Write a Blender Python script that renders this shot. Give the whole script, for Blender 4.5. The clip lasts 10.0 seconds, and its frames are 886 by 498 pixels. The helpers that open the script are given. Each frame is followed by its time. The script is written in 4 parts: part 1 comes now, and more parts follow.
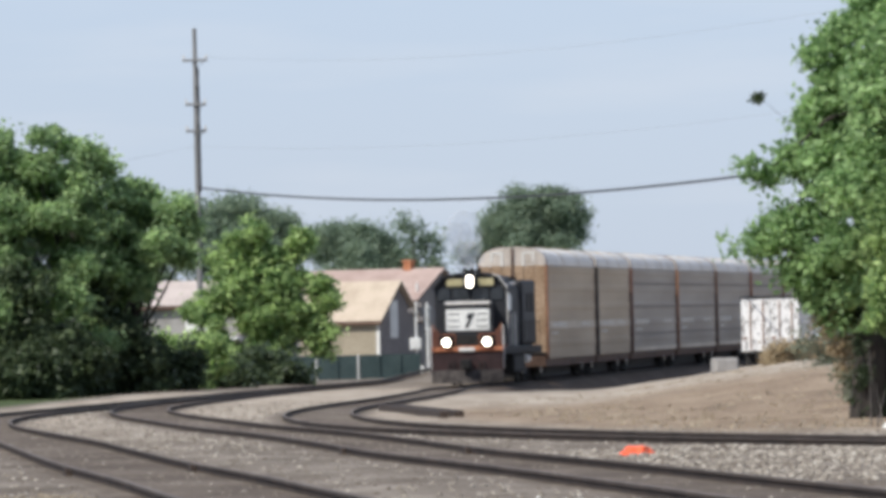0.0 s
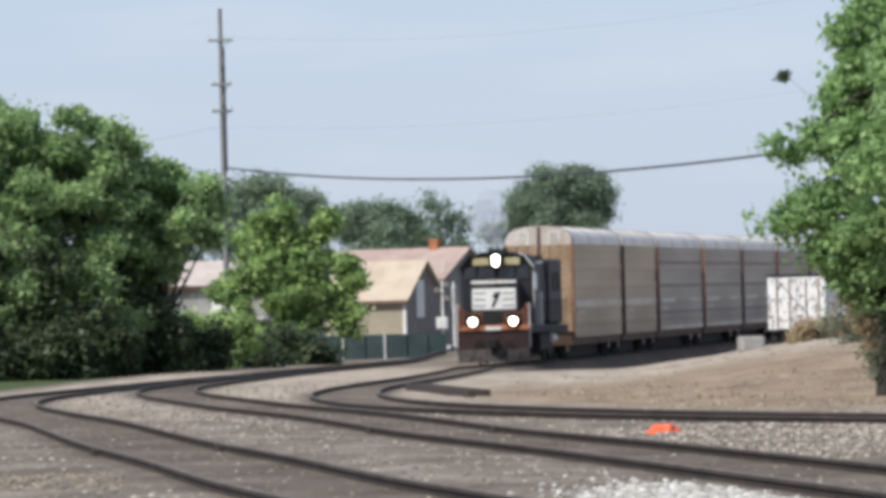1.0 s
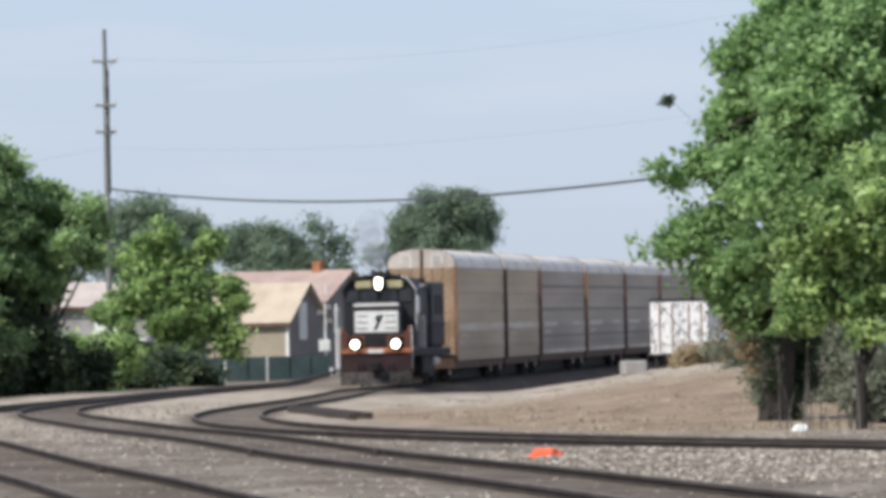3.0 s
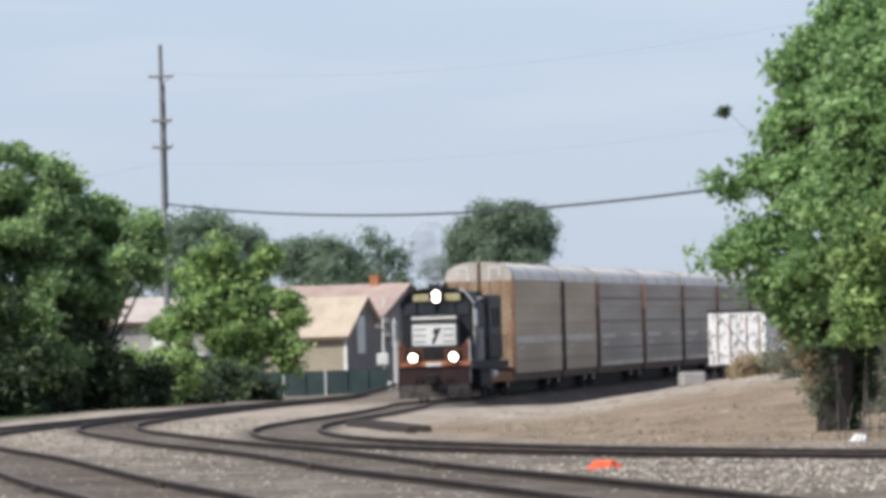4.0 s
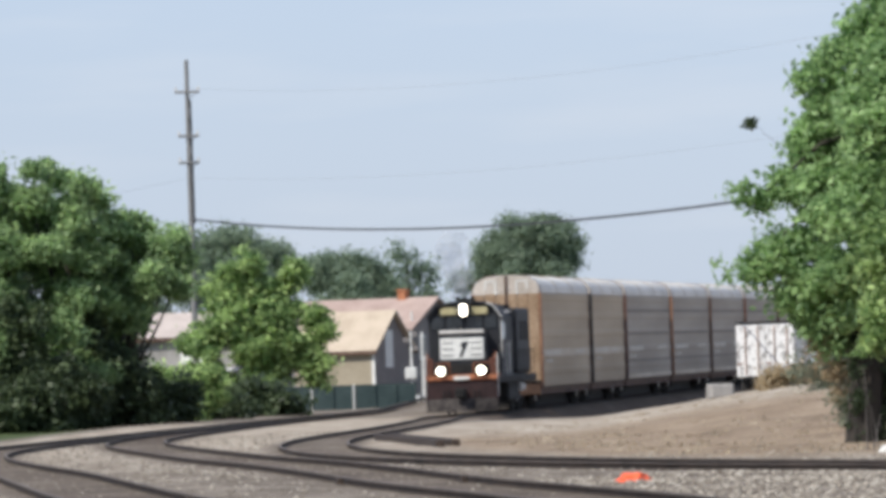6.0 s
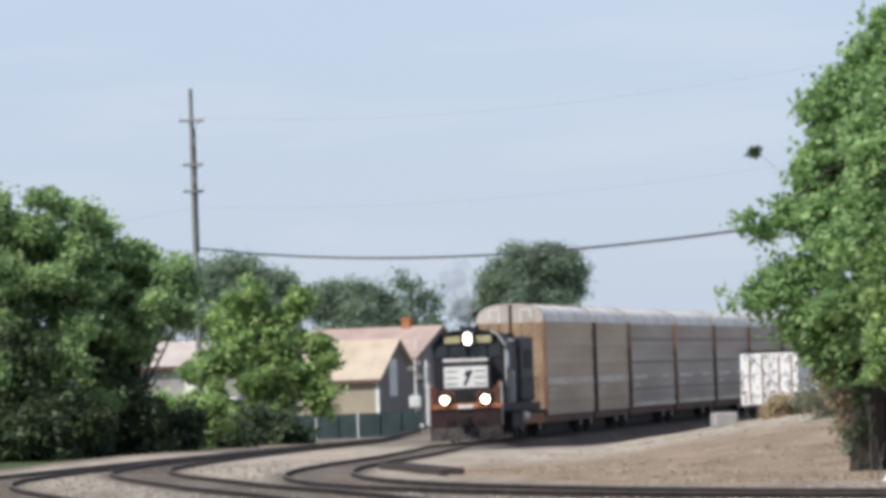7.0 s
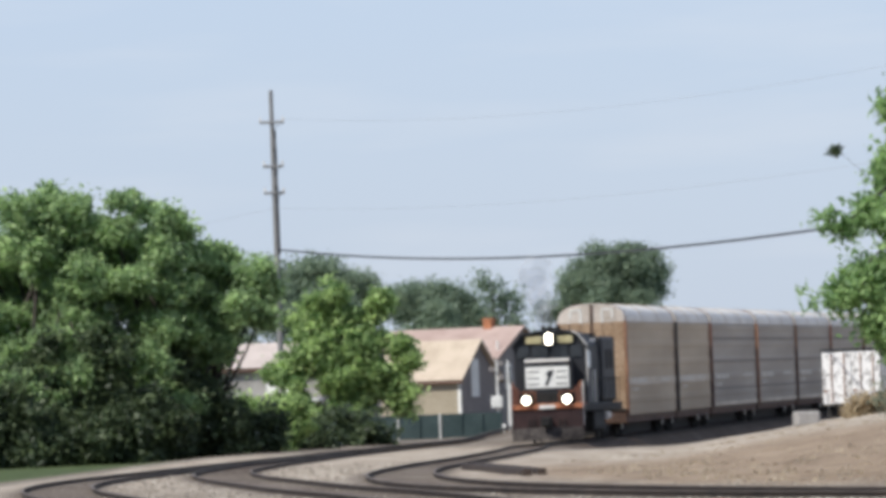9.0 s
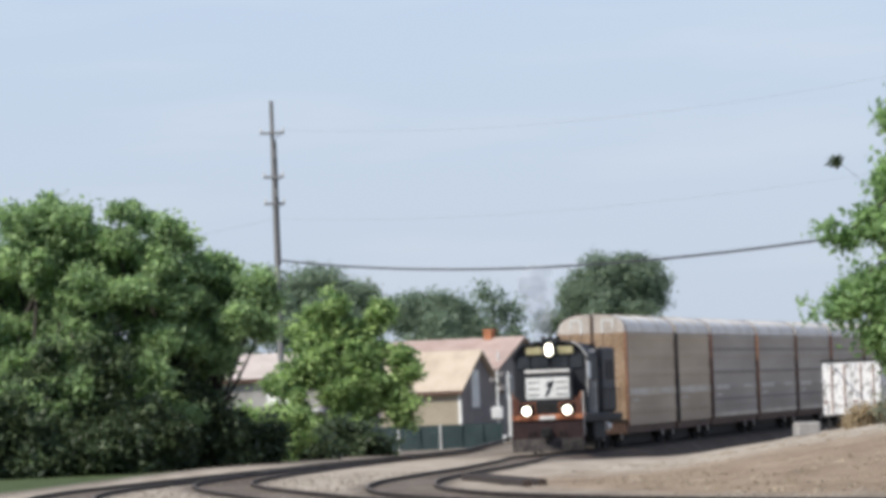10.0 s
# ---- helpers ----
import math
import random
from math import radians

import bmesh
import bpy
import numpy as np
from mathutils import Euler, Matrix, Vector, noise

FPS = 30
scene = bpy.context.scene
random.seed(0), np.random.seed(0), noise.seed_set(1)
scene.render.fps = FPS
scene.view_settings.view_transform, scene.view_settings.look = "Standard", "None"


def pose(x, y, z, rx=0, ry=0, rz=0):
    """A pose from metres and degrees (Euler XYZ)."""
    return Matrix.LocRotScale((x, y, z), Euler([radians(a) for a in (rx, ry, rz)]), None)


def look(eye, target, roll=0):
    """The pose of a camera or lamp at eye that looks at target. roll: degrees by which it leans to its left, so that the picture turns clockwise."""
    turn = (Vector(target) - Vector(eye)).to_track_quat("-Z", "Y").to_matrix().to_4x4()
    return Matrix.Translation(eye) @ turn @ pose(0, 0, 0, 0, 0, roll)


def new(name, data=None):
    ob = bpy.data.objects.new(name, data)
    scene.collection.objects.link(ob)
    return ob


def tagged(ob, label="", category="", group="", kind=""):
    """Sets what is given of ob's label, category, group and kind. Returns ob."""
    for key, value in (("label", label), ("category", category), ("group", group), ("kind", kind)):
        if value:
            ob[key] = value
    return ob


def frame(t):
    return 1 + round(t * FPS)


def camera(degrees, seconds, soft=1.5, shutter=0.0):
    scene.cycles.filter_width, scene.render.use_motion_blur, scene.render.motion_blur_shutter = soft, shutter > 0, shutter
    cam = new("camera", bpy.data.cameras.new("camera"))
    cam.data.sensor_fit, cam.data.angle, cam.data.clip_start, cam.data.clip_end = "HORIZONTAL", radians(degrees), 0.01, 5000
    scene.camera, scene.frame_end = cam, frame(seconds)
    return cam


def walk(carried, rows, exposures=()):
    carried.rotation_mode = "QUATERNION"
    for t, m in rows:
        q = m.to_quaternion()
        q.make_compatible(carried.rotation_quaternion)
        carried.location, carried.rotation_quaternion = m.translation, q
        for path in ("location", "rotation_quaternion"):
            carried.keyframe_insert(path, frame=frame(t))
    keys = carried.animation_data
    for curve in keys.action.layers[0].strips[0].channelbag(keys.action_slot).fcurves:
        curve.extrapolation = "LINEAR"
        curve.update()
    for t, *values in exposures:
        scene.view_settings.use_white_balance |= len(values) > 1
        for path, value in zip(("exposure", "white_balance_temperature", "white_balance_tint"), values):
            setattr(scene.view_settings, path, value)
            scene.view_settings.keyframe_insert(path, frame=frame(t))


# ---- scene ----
# The camera stands still on its spot and is held by hand at a very long lens.
EYE, RAIL = 1.49, 0.30
cam = camera(5.281, 10.0, soft=4.4)
# seconds, yaw, pitch, roll
ROWS = [
    (0.0, 0.1298, 0.6448, 1.299),
    (0.1, 0.1582, 0.6208, 1.370),
    (0.2, 0.3509, 0.5338, 1.441),
    (0.3, 0.3645, 0.4194, 1.512),
    (0.4, 0.2127, 0.5017, 1.283),
    (0.5, 0.2530, 0.4131, 1.054),
    (0.6, 0.3119, 0.4199, 1.139),
    (0.7, 0.3716, 0.4355, 1.225),
    (0.8, 0.3157, 0.4624, 1.311),
    (0.9, 0.3248, 0.4631, 1.396),
    (1.0, 0.2879, 0.5251, 1.482),
    (1.1, 0.1441, 0.6355, 1.447),
    (1.2, -0.1010, 0.5966, 1.411),
    (1.3, -0.0990, 0.5179, 1.376),
    (1.4, 0.0458, 0.4842, 1.341),
    (1.5, 0.0217, 0.6042, 1.306),
    (1.6, 0.0692, 0.4804, 1.355),
    (1.7, 0.2224, 0.4701, 1.405),
    (1.8, 0.1789, 0.4126, 1.454),
    (1.9, 0.1667, 0.4779, 1.321),
    (2.0, 0.0614, 0.6420, 1.187),
    (2.1, 0.3358, 0.4792, 1.398),
    (2.2, 0.2240, 0.6043, 1.337),
    (2.4, -0.0212, 0.5986, 1.214),
    (2.5, -0.0355, 0.5644, 1.152),
    (2.6, -0.3608, 0.4110, 1.126),
    (2.7, -0.4237, 0.5010, 1.100),
    (3.8, -0.1882, 0.7368, 1.492),
    (4.0, -0.0655, 0.7304, 1.562),
    (4.2, -0.0003, 0.8082, 1.569),
    (4.5, -0.0707, 0.7340, 1.578),
    (4.7, -0.0159, 0.8586, 1.620),
    (5.0, 0.0476, 0.7789, 1.684),
    (5.2, 0.0540, 0.8098, 1.657),
    (5.3, 0.0550, 0.7771, 1.644),
    (5.5, 0.0541, 0.7719, 1.618),
    (5.7, 0.1492, 0.7935, 1.897),
    (6.9, 0.0479, 0.9350, 1.940),
    (7.0, 0.1278, 0.9882, 1.944),
    (7.2, 0.1043, 0.9831, 1.803),
    (7.3, 0.0097, 1.0310, 1.732),
    (7.5, 0.2330, 0.9996, 1.591),
    (7.7, 0.4412, 0.9638, 1.561),
    (7.8, 0.3414, 1.0577, 1.545),
    (8.0, 0.2937, 1.1121, 1.515),
    (8.2, 0.2675, 1.0190, 1.619),
    (8.3, 0.3242, 0.9522, 1.671),
    (8.5, 0.3377, 0.9301, 1.775),
    (8.7, 0.4026, 1.0119, 1.957),
    (9.0, 0.6170, 1.0090, 2.231),
    (9.2, 0.5779, 1.0066, 2.163),
    (9.5, 0.6323, 0.9137, 2.061),
    (9.8, 0.6048, 0.9098, 2.162),
    (10.0, 0.6193, 1.0732, 2.228),
]
walk(cam, [(t, pose(0, 0, EYE, 90 + pitch, roll, yaw)) for t, yaw, pitch, roll in ROWS])

# ---- light ----
SUN_TO = Vector((-0.63, -0.53, 0.87)).normalized()
world = bpy.data.worlds.new("sky")
scene.world = world
world.use_nodes = True
wn = world.node_tree.nodes
sky = wn.new("ShaderNodeTexSky")
sky.sky_type, sky.sun_disc = "NISHITA", False
sky.sun_elevation = math.asin(SUN_TO.z)
sky.sun_rotation = math.atan2(SUN_TO.x, SUN_TO.y)
sky.air_density, sky.dust_density, sky.ozone_density = 1.0, 0.4, 1.0
wn["Background"].inputs[1].default_value = 0.112
# a humid summer sky: bluish haze and a few thin white wisps
tint = wn.new("ShaderNodeMix")
tint.data_type, tint.blend_type = "RGBA", "MULTIPLY"
tint.inputs["Factor"].default_value = 1.0
tint.inputs["B"].default_value = (0.80, 0.88, 1.24, 1)
co = wn.new("ShaderNodeTexCoord")
mp = wn.new("ShaderNodeMapping")
mp.inputs["Scale"].default_value = (22, 22, 150)
wisp = wn.new("ShaderNodeTexNoise")
wisp.inputs["Scale"].default_value, wisp.inputs["Detail"].default_value = 1.0, 4
amount = wn.new("ShaderNodeMapRange")
amount.inputs["From Min"].default_value, amount.inputs["From Max"].default_value = 0.50, 0.78
amount.inputs["To Min"].default_value, amount.inputs["To Max"].default_value = 0.0, 0.24
cloud = wn.new("ShaderNodeMix")
cloud.data_type = "RGBA"
cloud.inputs["B"].default_value = (7.2, 7.4, 7.8, 1)
wl = world.node_tree.links
wl.new(sky.outputs[0], tint.inputs["A"])
wl.new(co.outputs["Generated"], mp.inputs[0])
wl.new(mp.outputs[0], wisp.inputs["Vector"])
wl.new(wisp.outputs["Fac"], amount.inputs["Value"])
wl.new(amount.outputs[0], cloud.inputs["Factor"])
haze = wn.new("ShaderNodeMix")
haze.data_type = "RGBA"
# the haze lies along the horizon and thins out overhead
split = wn.new("ShaderNodeSeparateXYZ")
thin = wn.new("ShaderNodeMapRange")
thin.inputs["From Min"].default_value, thin.inputs["From Max"].default_value = 0.02, 0.35
thin.inputs["To Min"].default_value, thin.inputs["To Max"].default_value = 0.62, 0.60
wl.new(co.outputs["Generated"], split.inputs[0])
wl.new(split.outputs["Z"], thin.inputs["Value"])
wl.new(thin.outputs[0], haze.inputs["Factor"])
haze.inputs["B"].default_value = (4.88, 5.85, 7.42, 1)
wl.new(tint.outputs["Result"], haze.inputs["A"])
wl.new(haze.outputs["Result"], cloud.inputs["A"])
wl.new(cloud.outputs["Result"], wn["Background"].inputs[0])
sun = new("sun", bpy.data.lights.new("sun", "SUN"))
sun.data.energy, sun.data.angle, sun.data.color = 4.6, radians(0.6), (1.0, 0.965, 0.905)
sun.matrix_world = look(SUN_TO * 50, (0, 0, 0))
scene.view_settings.exposure = 0.0


# ---- materials ----
def nodes_of(name, rough=0.7, metal=0.0, spec=0.3):
    m = bpy.data.materials.new(name)
    m.use_nodes = True
    b = m.node_tree.nodes["Principled BSDF"]
    b.inputs["Roughness"].default_value = rough
    b.inputs["Metallic"].default_value = metal
    b.inputs["Specular IOR Level"].default_value = spec
    return m, m.node_tree.nodes, m.node_tree.links, b


def rgba(c):
    return (c[0], c[1], c[2], 1.0)


def ramp(n, stops):
    r = n.new("ShaderNodeValToRGB")
    e = r.color_ramp.elements
    while len(e) < len(stops):
        e.new(0.5)
    for el, (p, c) in zip(e, stops):
        el.position, el.color = p, rgba(c)
    return r


def mottled(name, a, b, scale=1.0, fine=12.0, rough=0.8, metal=0.0, bump=0.3, stretch=(1, 1, 1), spec=0.3, own=0.0, span=(0.36, 0.64)):
    """Two scales of variation between colours a and b, with a fine relief; own: how far each object differs."""
    m, n, l, p = nodes_of(name, rough, metal, spec)
    co = n.new("ShaderNodeTexCoord")
    mp = n.new("ShaderNodeMapping")
    mp.inputs["Scale"].default_value = stretch
    l.new(co.outputs["Object"], mp.inputs[0])
    big, small = n.new("ShaderNodeTexNoise"), n.new("ShaderNodeTexNoise")
    big.inputs["Scale"].default_value, small.inputs["Scale"].default_value = scale, fine
    big.inputs["Detail"].default_value = small.inputs["Detail"].default_value = 5
    for t in (big, small):
        l.new(mp.outputs[0], t.inputs["Vector"])
    mix = n.new("ShaderNodeMath")
    mix.operation = "ADD"
    l.new(big.outputs["Fac"], mix.inputs[0])
    l.new(small.outputs["Fac"], mix.inputs[1])
    half = n.new("ShaderNodeMath")
    half.operation = "MULTIPLY"
    half.inputs[1].default_value = 0.5
    l.new(mix.outputs[0], half.inputs[0])
    r = ramp(n, [(span[0], a), (span[1], b)])
    l.new(half.outputs[0], r.inputs[0])
    out = r.outputs[0]
    if own:
        info = n.new("ShaderNodeObjectInfo")
        hsv = n.new("ShaderNodeHueSaturation")
        mr = n.new("ShaderNodeMapRange")
        mr.inputs["To Min"].default_value, mr.inputs["To Max"].default_value = 1 - own, 1 + own
        l.new(info.outputs["Random"], mr.inputs["Value"])
        l.new(mr.outputs[0], hsv.inputs["Value"])
        l.new(out, hsv.inputs["Color"])
        out = hsv.outputs[0]
    l.new(out, p.inputs["Base Color"])
    if bump:
        bp = n.new("ShaderNodeBump")
        bp.inputs["Strength"].default_value, bp.inputs["Distance"].default_value = bump, 0.02
        l.new(small.outputs["Fac"], bp.inputs["Height"])
        l.new(bp.outputs[0], p.inputs["Normal"])
    return m


def leaf_material(name, dark, light, glow=0.35):
    """Leaves whose tone changes from spray to spray and, less, from leaf to leaf."""
    m, n, l, p = nodes_of(name, 0.45, 0.0, 0.35)
    g = n.new("ShaderNodeNewGeometry")
    a = n.new("ShaderNodeAttribute")
    a.attribute_name = "tone"
    t = n.new("ShaderNodeMath")
    t.operation = "MULTIPLY_ADD"
    t.inputs[1].default_value = 0.45
    l.new(g.outputs["Random Per Island"], t.inputs[0])
    l.new(a.outputs["Fac"], t.inputs[2])
    mid = tuple(0.62 * d + 0.38 * q for d, q in zip(dark, light))
    r = ramp(n, [(0.0, dark), (0.5, mid), (1.0, light)])
    l.new(t.outputs[0], r.inputs[0])
    l.new(r.outputs[0], p.inputs["Base Color"])
    tr = n.new("ShaderNodeBsdfTranslucent")
    l.new(r.outputs[0], tr.inputs["Color"])
    mix = n.new("ShaderNodeMixShader")
    mix.inputs[0].default_value = glow
    l.new(p.outputs[0], mix.inputs[1])
    l.new(tr.outputs[0], mix.inputs[2])
    l.new(mix.outputs[0], n["Material Output"].inputs["Surface"])
    return m


def glowing(name, colour, strength):
    m, n, l, p = nodes_of(name, 0.3)
    p.inputs["Base Color"].default_value = rgba(colour)
    p.inputs["Emission Color"].default_value = rgba(colour)
    p.inputs["Emission Strength"].default_value = strength
    return m


def ground_material():
    """Grey-tan gravel, dry straw on the mound, green at the far verge: mixed by where the ground lies."""
    m, n, l, p = nodes_of("gravel_ground", 0.95, 0.0, 0.1)
    co = n.new("ShaderNodeTexCoord")
    def tex(scale, detail=6, along=1.0):
        t = n.new("ShaderNodeTexNoise")
        t.inputs["Scale"].default_value, t.inputs["Detail"].default_value = scale, detail
        mp = n.new("ShaderNodeMapping")
        mp.inputs["Scale"].default_value = (1, along, 1)
        l.new(co.outputs["Object"], mp.inputs[0])
        l.new(mp.outputs[0], t.inputs["Vector"])
        return t
    big, mid, fine = tex(0.22, 4, 0.5), tex(0.8, 5, 0.3), tex(9.0, 8, 0.5)
    base = ramp(n, [(0.36, (0.096, 0.076, 0.058)), (0.5, (0.175, 0.144, 0.113)), (0.64, (0.318, 0.276, 0.226))])
    add = n.new("ShaderNodeMath"); add.operation = "ADD"
    l.new(mid.outputs["Fac"], add.inputs[0]); l.new(fine.outputs["Fac"], add.inputs[1])
    half = n.new("ShaderNodeMath"); half.operation = "MULTIPLY"; half.inputs[1].default_value = 0.5
    l.new(add.outputs[0], half.inputs[0])
    l.new(half.outputs[0], base.inputs[0])
    straw = ramp(n, [(0.34, (0.22, 0.174, 0.130)), (0.5, (0.345, 0.287, 0.222)), (0.66, (0.52, 0.455, 0.37))])
    l.new(half.outputs[0], straw.inputs[0])
    green = ramp(n, [(0.35, (0.038, 0.055, 0.02)), (0.65, (0.09, 0.115, 0.045))])
    l.new(half.outputs[0], green.inputs[0])
    # dark brown of the track beds, which also paints the train's shadow
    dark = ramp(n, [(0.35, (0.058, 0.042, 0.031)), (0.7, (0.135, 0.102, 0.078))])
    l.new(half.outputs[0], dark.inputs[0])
    brown = ramp(n, [(0.34, (0.145, 0.106, 0.073)), (0.5, (0.255, 0.188, 0.128)), (0.66, (0.37, 0.29, 0.207))])
    l.new(half.outputs[0], brown.inputs[0])
    def attr(name):
        a = n.new("ShaderNodeAttribute"); a.attribute_name = name
        return a.outputs["Fac"]
    out = base.outputs[0]
    for key, r in (("bed_shade", dark), ("straw", straw), ("brown", brown), ("verge", green)):
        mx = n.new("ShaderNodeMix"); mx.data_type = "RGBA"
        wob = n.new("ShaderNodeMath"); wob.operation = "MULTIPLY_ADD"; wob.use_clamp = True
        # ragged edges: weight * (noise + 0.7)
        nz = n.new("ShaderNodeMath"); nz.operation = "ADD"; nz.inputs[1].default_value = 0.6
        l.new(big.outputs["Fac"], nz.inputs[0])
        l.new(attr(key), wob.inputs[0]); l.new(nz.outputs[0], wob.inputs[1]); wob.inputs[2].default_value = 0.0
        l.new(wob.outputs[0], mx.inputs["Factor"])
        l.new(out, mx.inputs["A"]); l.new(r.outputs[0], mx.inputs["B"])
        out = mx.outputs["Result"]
    l.new(out, p.inputs["Base Color"])
    bp = n.new("ShaderNodeBump"); bp.inputs["Strength"].default_value, bp.inputs["Distance"].default_value = 0.25, 0.03
    l.new(fine.outputs["Fac"], bp.inputs["Height"]); l.new(bp.outputs[0], p.inputs["Normal"])
    return m


def stone_material(name, low, high):
    m, n, l, p = nodes_of(name, 0.9, 0.0, 0.15)
    g = n.new("ShaderNodeNewGeometry")
    r = ramp(n, [(0.0, low), (0.7, tuple(0.55 * u + 0.45 * w for u, w in zip(low, high))), (1.0, high)])
    l.new(g.outputs["Random Per Island"], r.inputs[0])
    l.new(r.outputs[0], p.inputs["Base Color"])
    return m


M_GROUND = ground_material()
M_STONE = stone_material("ballast_stone", (0.17, 0.14, 0.11), (0.52, 0.47, 0.39))
M_PALE = stone_material("pale_crushed_stone", (0.30, 0.275, 0.24), (0.72, 0.70, 0.64))
M_RAILTOP = mottled("worn_rail_head", (0.07, 0.056, 0.045), (0.17, 0.142, 0.118), 0.8, 15, 0.75, 0.0)
M_RAIL = mottled("rail_steel", (0.022, 0.016, 0.0125), (0.060, 0.043, 0.033), 0.8, 15, 0.85, 0.0)
M_TIE = mottled("tie_wood", (0.07, 0.055, 0.044), (0.16, 0.13, 0.108), 2.0, 20, 0.95)
M_BLACK = mottled("black_paint", (0.010, 0.011, 0.013), (0.026, 0.027, 0.031), 0.8, 9, 0.65, 0.0, 0.1)
M_WHITE = mottled("white_paint", (0.62, 0.61, 0.56), (0.82, 0.81, 0.76), 1.2, 12, 0.5, 0.0, 0.1)
M_CREAM = mottled("cream_board", (0.34, 0.29, 0.15), (0.48, 0.43, 0.25), 2, 14, 0.5, 0.0, 0.1)
M_GLASS = mottled("dark_glass", (0.015, 0.018, 0.02), (0.03, 0.035, 0.04), 1, 4, 0.08, 0.0, 0.0, spec=0.6)
M_RUSTRED = mottled("rust_red_paint", (0.038, 0.016, 0.012), (0.155, 0.058, 0.034), 1.5, 14, 0.7)
M_MAROON = mottled("dark_maroon_paint", (0.017, 0.010, 0.010), (0.050, 0.024, 0.022), 1.5, 14, 0.75)
M_LETTER = mottled("weathered_lettering", (0.46, 0.43, 0.38), (0.68, 0.65, 0.59), 1.0, 8, 0.8)
M_GRIME = mottled("grimy_steel", (0.010, 0.010, 0.010), (0.034, 0.031, 0.028), 1.5, 14, 0.8, 0.2)
M_PLOW = mottled("worn_dark_steel", (0.018, 0.015, 0.014), (0.085, 0.072, 0.064), 2.6, 10, 0.75, 0.2)
M_LAMP = glowing("lit_lamp", (1.0, 0.93, 0.78), 7.0)
M_PANEL = mottled("galvanised_panel", (0.325, 0.265, 0.195), (0.50, 0.418, 0.318), 0.10, 0.45, 0.85, 0.0, 0.0, (1, 0.10, 1.6), spec=0.08, own=0.015)
M_PANEL_GREY = mottled("grey_galvanised_panel", (0.275, 0.243, 0.205), (0.435, 0.392, 0.338), 0.10, 0.45, 0.85, 0.0, 0.0, (1, 0.10, 1.6), spec=0.08, own=0.02)
M_SEAM = mottled("dark_panel_seam", (0.15, 0.132, 0.115), (0.26, 0.232, 0.205), 0.6, 5, 0.85, bump=0)
M_BAND = mottled("pale_worn_band", (0.40, 0.34, 0.265), (0.60, 0.53, 0.44), 0.5, 3, 0.85, 0.0, 0.0, (1, 0.3, 1), spec=0.08)
M_SILL = mottled("brown_side_sill", (0.05, 0.03, 0.022), (0.13, 0.075, 0.05), 0.6, 6, 0.85)
M_BROWNRUST = mottled("brown_rust", (0.06, 0.032, 0.026), (0.19, 0.092, 0.065), 0.9, 10, 0.85)
M_REDORANGE = mottled("faded_red_orange_paint", (0.10, 0.030, 0.016), (0.52, 0.20, 0.095), 2.4, 9, 0.7)
M_PALEROOF = mottled("pale_pink_shingles", (0.40, 0.335, 0.295), (0.55, 0.475, 0.425), 0.8, 10, 0.9)
M_ROOF = mottled("galvanised_roof", (0.58, 0.55, 0.50), (0.74, 0.71, 0.66), 0.3, 2, 0.7, 0.0, 0.15, spec=0.2, own=0.06)
M_RUST = mottled("orange_rust", (0.12, 0.058, 0.034), (0.40, 0.205, 0.115), 0.9, 10, 0.85)
M_ENDPAINT = mottled("faded_yellow_end", (0.21, 0.130, 0.070), (0.43, 0.305, 0.200), 0.7, 8, 0.75)
M_CAP = mottled("cream_end_cap", (0.40, 0.34, 0.28), (0.66, 0.59, 0.51), 0.9, 8, 0.7)
# pale paint of small parts, and the highlights painted on the locomotive's edges
M_PALE_AND_LIT = mottled("pale_paint_and_edge_light", (0.55, 0.52, 0.47), (0.70, 0.67, 0.62), 1.0, 8, 0.7)
M_TAN = mottled("tan_shingles", (0.40, 0.322, 0.238), (0.55, 0.458, 0.355), 0.8, 10, 0.9)
M_ROSE = mottled("faded_red_shingles", (0.31, 0.222, 0.190), (0.46, 0.350, 0.302), 0.8, 10, 0.9)
M_BEIGE = mottled("beige_siding", (0.29, 0.245, 0.175), (0.40, 0.345, 0.255), 0.5, 6, 0.8)
M_GREYWALL = mottled("grey_siding", (0.17, 0.15, 0.14), (0.27, 0.245, 0.23), 0.5, 6, 0.8)
M_DARKTRIM = mottled("brown_trim", (0.055, 0.032, 0.024), (0.14, 0.085, 0.06), 1, 8, 0.8)
M_TEAL = mottled("dark_green_fence", (0.03, 0.05, 0.05), (0.07, 0.10, 0.095), 0.6, 8, 0.85)
M_BRICK = mottled("orange_brick", (0.33, 0.125, 0.06), (0.50, 0.225, 0.12), 2, 14, 0.9)
M_CONCRETE = mottled("pale_concrete", (0.22, 0.205, 0.185), (0.38, 0.36, 0.335), 0.8, 10, 0.9)
M_WOOD = mottled("weathered_pole_wood", (0.14, 0.137, 0.134), (0.28, 0.273, 0.266), 0.8, 12, 0.9, stretch=(4, 4, 0.4))
M_BARK = mottled("dark_bark", (0.022, 0.020, 0.018), (0.065, 0.055, 0.045), 2, 14, 0.95, stretch=(3, 3, 0.5))
M_CABLE = mottled("black_cable", (0.03, 0.03, 0.035), (0.06, 0.06, 0.065), 1, 6, 0.7, bump=0)
M_THINCABLE = mottled("grey_wire", (0.25, 0.26, 0.28), (0.36, 0.37, 0.39), 1, 6, 0.7, bump=0)
M_ORANGE = mottled("safety_orange", (0.75, 0.09, 0.03), (0.95, 0.16, 0.06), 3, 20, 0.6)
M_TRAILER = mottled("chalky_white_steel", (0.24, 0.225, 0.21), (0.76, 0.75, 0.72), 3.4, 8, 0.7, span=(0.41, 0.50))
